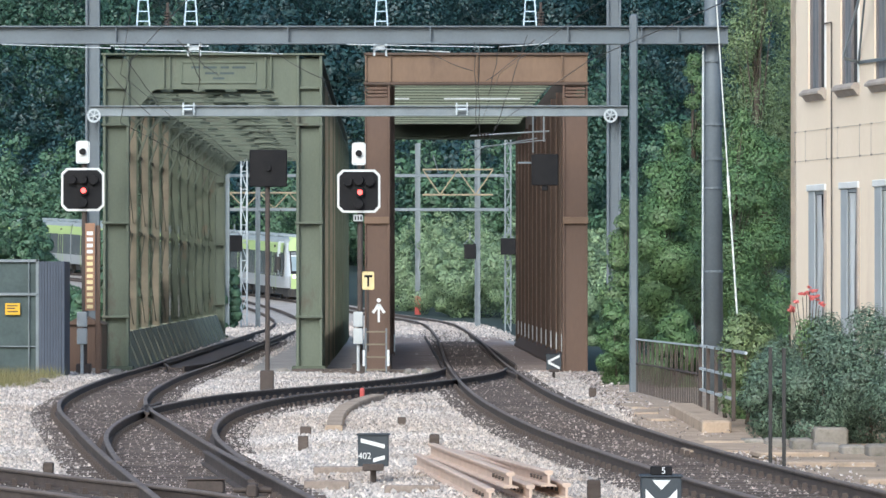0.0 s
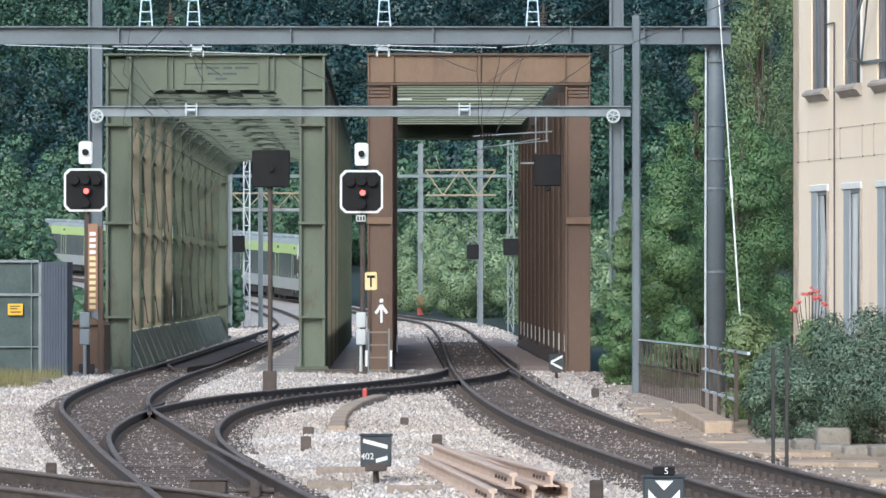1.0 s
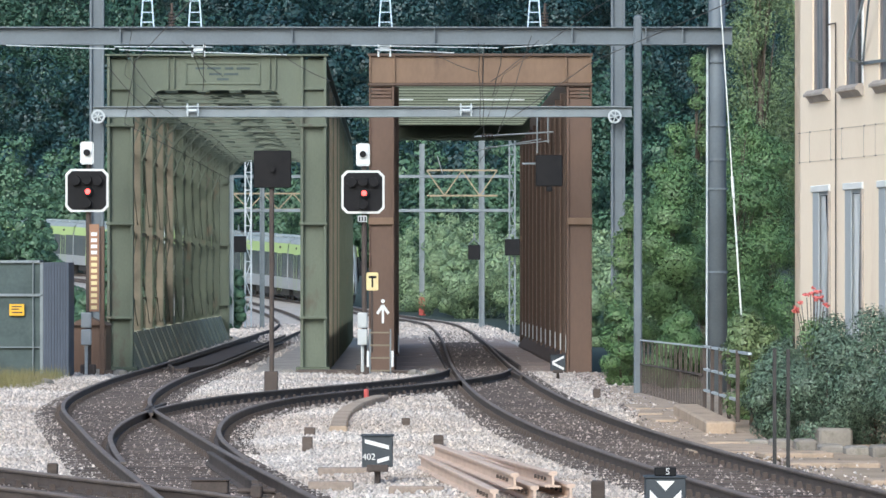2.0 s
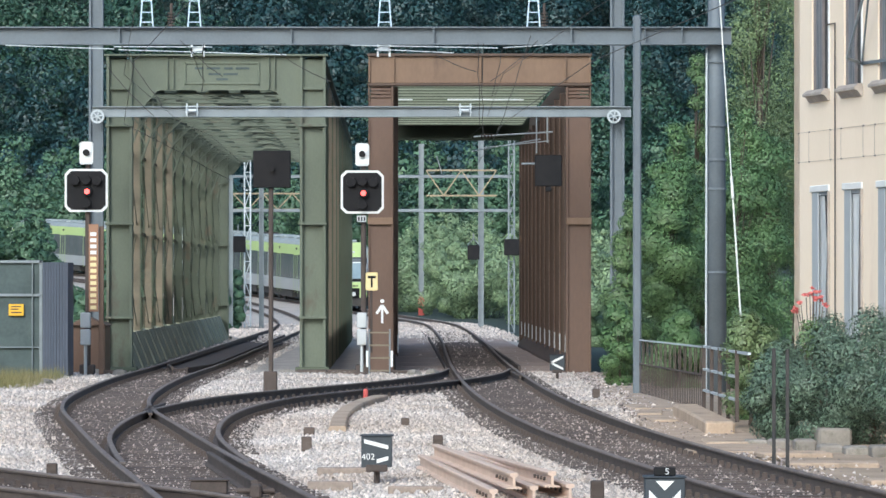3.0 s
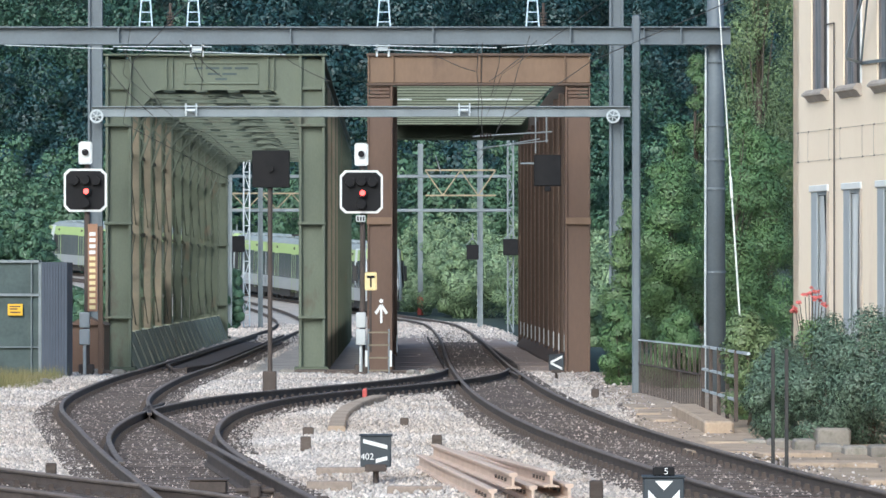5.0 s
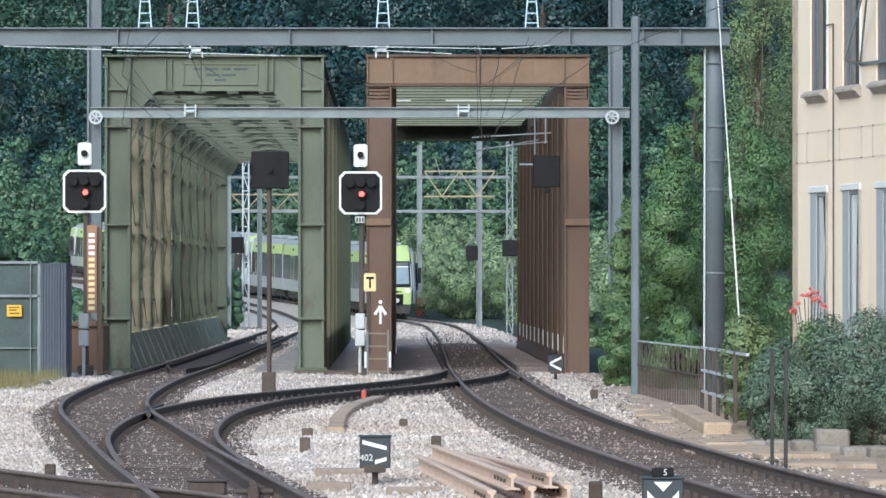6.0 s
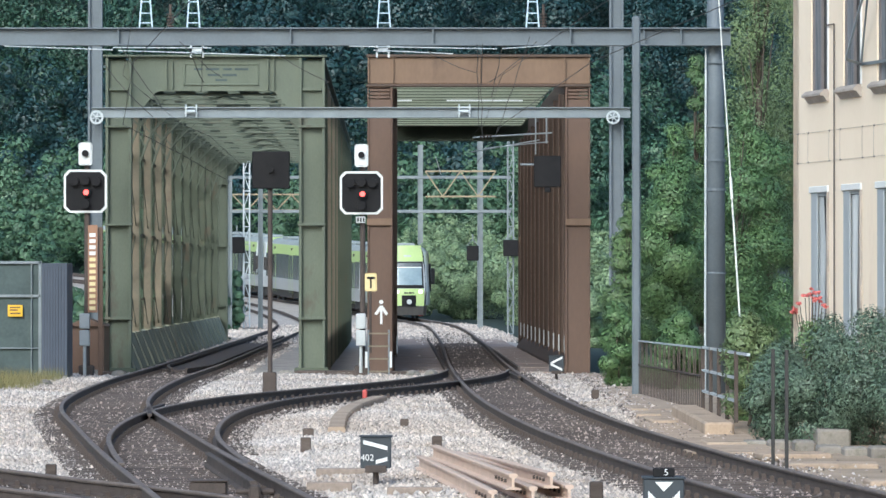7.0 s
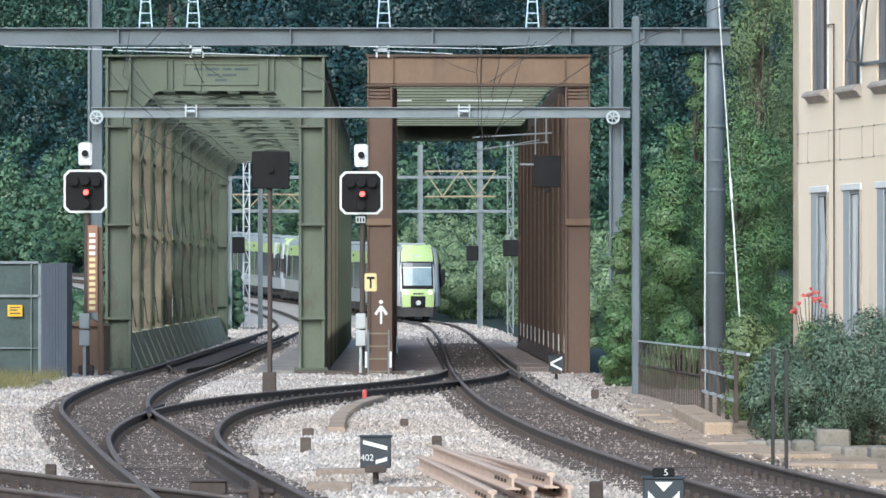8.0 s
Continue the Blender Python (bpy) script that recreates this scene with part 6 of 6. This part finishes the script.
tree("birch_tree", "tall pale green birch with hanging foliage", 9.1, 128, -0.3, 13.0, 1.45, 1.0, 44000, 0.04, LEAF_B, 24, 40, 0.9)
tree("birch_tree", "tall pale green birch behind the station building", 10.9, 134, -0.3, 13.5, 1.6, 1.0, 44000, 0.04, LEAF_B, 25, 40, 0.9)
tree("shrub", "green shrub against the bridge portal", 4.15, 101, -0.25, 3.9, 0.8, -0.1, 24000, 0.034, LEAF_D, 26, 20, category="shrub")
tree("shrub", "small green shrub at the walkway", 3.8, 98, -0.2, 1.6, 0.6, -0.15, 9000, 0.036, LEAF_A, 27, 12, category="shrub")
for k, (x, y, top, r) in enumerate(((5.0, 96, 1.4, 0.9), (6.4, 96, 1.6, 1.0), (7.6, 98, 2.2, 1.2), (6.0, 84, 1.15, 0.8), (5.6, 74, 0.9, 0.7))):
    tree("shrub", "low green shrub behind the railing", x, y, -0.3, top, r, -0.2, 14000, 0.034, LEAF_D if k % 2 else LEAF_A, 30 + k, 9, category="shrub")
for k, (x, y, top, rr, n) in enumerate(((5.35, 63, 1.45, 0.72, 30), (4.72, 63.8, 1.1, 0.55, 22), (5.95, 62.6, 1.62, 0.75, 30), (6.55, 61.2, 1.5, 0.8, 26), (5.6, 66, 1.5, 0.9, 24))):
    tree("rose_bush", "dense grey-green rose bush before the station building", x, y, -0.12, top, rr, -0.1, 19000, 0.025, LEAF_C, 41 + k, n, category="shrub")
tree("shrub", "yellow-green shrub behind the rose bush", 4.75, 70, -0.1, 1.5, 0.6, 0.2, 7000, 0.035, LEAF_B, 48, 14, category="shrub")
tree("shrub", "small rusty green shrub by the kerb", 6.1, 56.5, -0.1, 0.62, 0.42, -0.05, 4000, 0.028, LEAF_D, 49, 12, category="shrub")


def far_shrubs():
    rng = np.random.default_rng(17)
    spots = []
    for k in range(60):
        y = rng.uniform(225, 330)
        x = line_at(RIGHT_LINE, y)[0] + rng.uniform(4.5, 16)
        top = rng.uniform(3, 8)
        spots.append((x, y, ground_z(y), ground_z(y) + top, rng.uniform(1.4, 2.6)))
    for k in range(14):
        y = rng.uniform(180, 222)
        spots.append((rng.uniform(4.6, 9), y, -0.4, rng.uniform(1.2, 3.5), rng.uniform(0.9, 1.6)))
    woods("trackside_woods", "green trees and shrubs along the curving line", spots, 5, 4600, 0.072, LEAF_E)
    spots = []
    for k in range(40):
        y = rng.uniform(300, 400)
        x = line_at(LEFT_LINE, y)[0] - rng.uniform(5, 26)
        spots.append((x, y, ground_z(y) - 0.3, ground_z(y) + rng.uniform(0.8, 2.0), rng.uniform(1.2, 2.2)))
    for k in range(14):
        spots.append((rng.uniform(-38, -30.2), rng.uniform(322, 340), 0.5, rng.uniform(6.5, 10.0), rng.uniform(2.0, 2.6)))
    for k in range(26):
        r = rng.uniform(1.0, 1.7)
        spots.append((rng.uniform(-31, -24.6 - 0.5 * r), rng.uniform(286, 300), -0.2, rng.uniform(5.0, 8.6), r))
    for k in range(10):
        spots.append((rng.uniform(-11.4, -10.4), rng.uniform(224, 240), -0.5, rng.uniform(1.6, 2.9), 0.6))
    for k in range(26):
        y = rng.uniform(140, 190)
        spots.append((-0.0735 * y + rng.uniform(0.2, 1.2), y, -0.5, rng.uniform(2.5, 5.5), rng.uniform(0.7, 1.1)))
    for k in range(22):
        y = rng.uniform(118, 190)
        spots.append((-0.074 * y - rng.uniform(0.5, 4.5), y, -0.5, rng.uniform(0.6, 1.7), rng.uniform(0.7, 1.2)))
    woods("trackside_woods", "green thicket on the inside of the curve", spots, 6, 1900, 0.11, LEAF_MID)
    spots = []
    for k in range(120):
        y = rng.uniform(400, 440)
        spots.append((rng.uniform(-60, 62), y, ground_z(y), ground_z(y) + rng.uniform(7, 14), rng.uniform(3, 4.6)))
    woods("trackside_woods", "green broadleaf trees at the foot of the hill", spots, 7, 1700, 0.19, LEAF_MID)


far_shrubs()
build_stones()
build_track("curving railway track leading onto the brown bridge", RIGHT_LINE, 34, 460, 36, 215)
build_track("curving railway track leading onto the green bridge", LEFT_LINE, 34, 420, 36, 200)
build_track("crossover track linking the two lines", CROSS_LINE, 53, 112, 60, 101, -0.008)
build_track("siding track curving away from the switch", NEAR_LINE, 39, 70, 41, 70, -0.004)


def build_guard_rails():
    for line, y0, y1, offs, label in ((LEFT_LINE, 117, 185, (-0.55, 0.55), "steel guard rail inside the bridge track"),
                                      (NEAR_LINE, 40, 46, (-0.62,), "steel check rail in the siding switch")):
        sel = line[(line[:, 1] >= y0) & (line[:, 1] <= y1)]
        for o in offs:
            g = Geo()
            sweep(g, sel, o, FOOT)
            sweep(g, sel, o, HEAD)
            solid("guard_rail", g, RAIL, label, "rail", group="guard rails")
    sel = LEFT_LINE[(LEFT_LINE[:, 1] >= 112.5) & (LEFT_LINE[:, 1] <= 117.4)]
    n = side(sel)
    for sx in (-1, 1):
        off = np.interp(sel[:, 1], [112.5, 113.2, 117.4], [0.1, 0.2, 0.55])[:, None] * sx
        g = Geo()
        sweep(g, sel + n * off, 0, FOOT)
        sweep(g, sel + n * off, 0, HEAD)
        solid("guard_rail", g, RAIL, "steel guard rail bent in to a nose before the bridge", "rail", group="guard rails")
    # frog and wing rails where the crossover passes the left track
    for a, b in (((-5.05, 77.5), (-4.75, 73.2)), ((-4.92, 79.5), (-5.0, 75.0)), ((-2.02, 48.2), (-2.93, 56.4)), ((1.75, 103), (1.62, 108.5)), ((0.35, 104), (0.30, 109))):
        line = np.array([Vector((*a, 0.0)).lerp(Vector((*b, 0.0)), k / 4) for k in range(5)])
        g = Geo()
        sweep(g, line, 0, FOOT)
        sweep(g, line, 0, HEAD)
        solid("wing_rail", g, RAIL, "short worn steel wing rail at a crossing", "rail", group="wing rails")


def build_blade_end():
    g = Geo().cbox(-0.06, 0.06, -0.12, 0.12, -0.18, -0.03, 0.02).tube((-0.2, 0.0, -0.1), (0.2, 0.0, -0.1), 0.03, 8)
    solid("blade_stop", g, RAIL, "dark steel stop at the end of a switch blade", "rail fitting", m=pose(-1.99, 47.9, 0))


def build_grass():
    rng = np.random.default_rng(12)
    n = 5000
    x, y = rng.uniform(-11.2, -8.9, n), rng.uniform(95.5, 107.8, n)
    h, w = rng.uniform(0.12, 0.5, n), 0.012
    a, l = rng.uniform(0, 6.283, n), rng.normal(0, 0.12, (n, 2))
    z = np.full(n, -0.3)
    co = np.stack([np.stack([x - w * np.cos(a), y - w * np.sin(a), z], 1), np.stack([x + w * np.cos(a), y + w * np.sin(a), z], 1),
                   np.stack([x + l[:, 0], y + l[:, 1], z + h], 1)], 1)
    ob = fast_mesh("dry_grass", co.reshape(-1, 3), np.arange(n * 3).reshape(-1, 3), DRYGRASS)
    tagged(ob, "dry yellow grass beside the ballast", "grass", kind="stuff")
    solid("verge", Geo().cbox(-30, -8.9, 95, 116, -0.6, -0.32, 0.02), DRYGRASS, "dry yellow-brown grass verge", "verge", kind="structure")


build_guard_rails()
build_blade_end()
build_grass()


def build_flowers():
    rng = np.random.default_rng(4)
    t = thing("rose_plant", "tall rose plant with red flowers above the shrub", "flower", pose(5.15, 63.2, 0.9))
    for k, (x, z) in enumerate(((-0.24, 0.84), (-0.17, 0.93), (-0.09, 1.03), (-0.03, 1.07), (0.03, 1.0), (0.08, 1.06), (0.13, 0.98), (0.17, 0.9), (-0.19, 0.8), (0.02, 1.1))):
        part("stem", Geo().tube((x * 0.3, 0, 0), (x * 0.9, 0, z - 0.03), 0.006, 5), BARK, t)
        lobes = [(x + rng.normal(0, 0.022), rng.normal(0, 0.03), z + rng.normal(0, 0.018), 0.034, 0.034, 0.022) for _ in range(3)]
        co, q, nr = leaf_cloud(rng, lobes, 60, 0.02, 0.2, 0.48)
        fast_mesh("flower_head", co, q, PETAL, t)
    co, q, nr = leaf_cloud(rng, [(0, 0, 0.45, 0.2, 0.2, 0.3)], 500, 0.035, 0.2, 0.4)
    fast_mesh("leaves", co, q, LEAF_D, t)


build_flowers()


def motions():
    for car, back, turned in TRAIN:
        rows = []
        for k in range(17):
            tt = k * 0.5
            m = car_pose(NOSE_END + (8.0 - tt) * SPEED + back)
            rows.append((tt, m @ pose(0, 0, 0, 0, 0, 180) if turned else m))
        walk(car, rows)


motions()
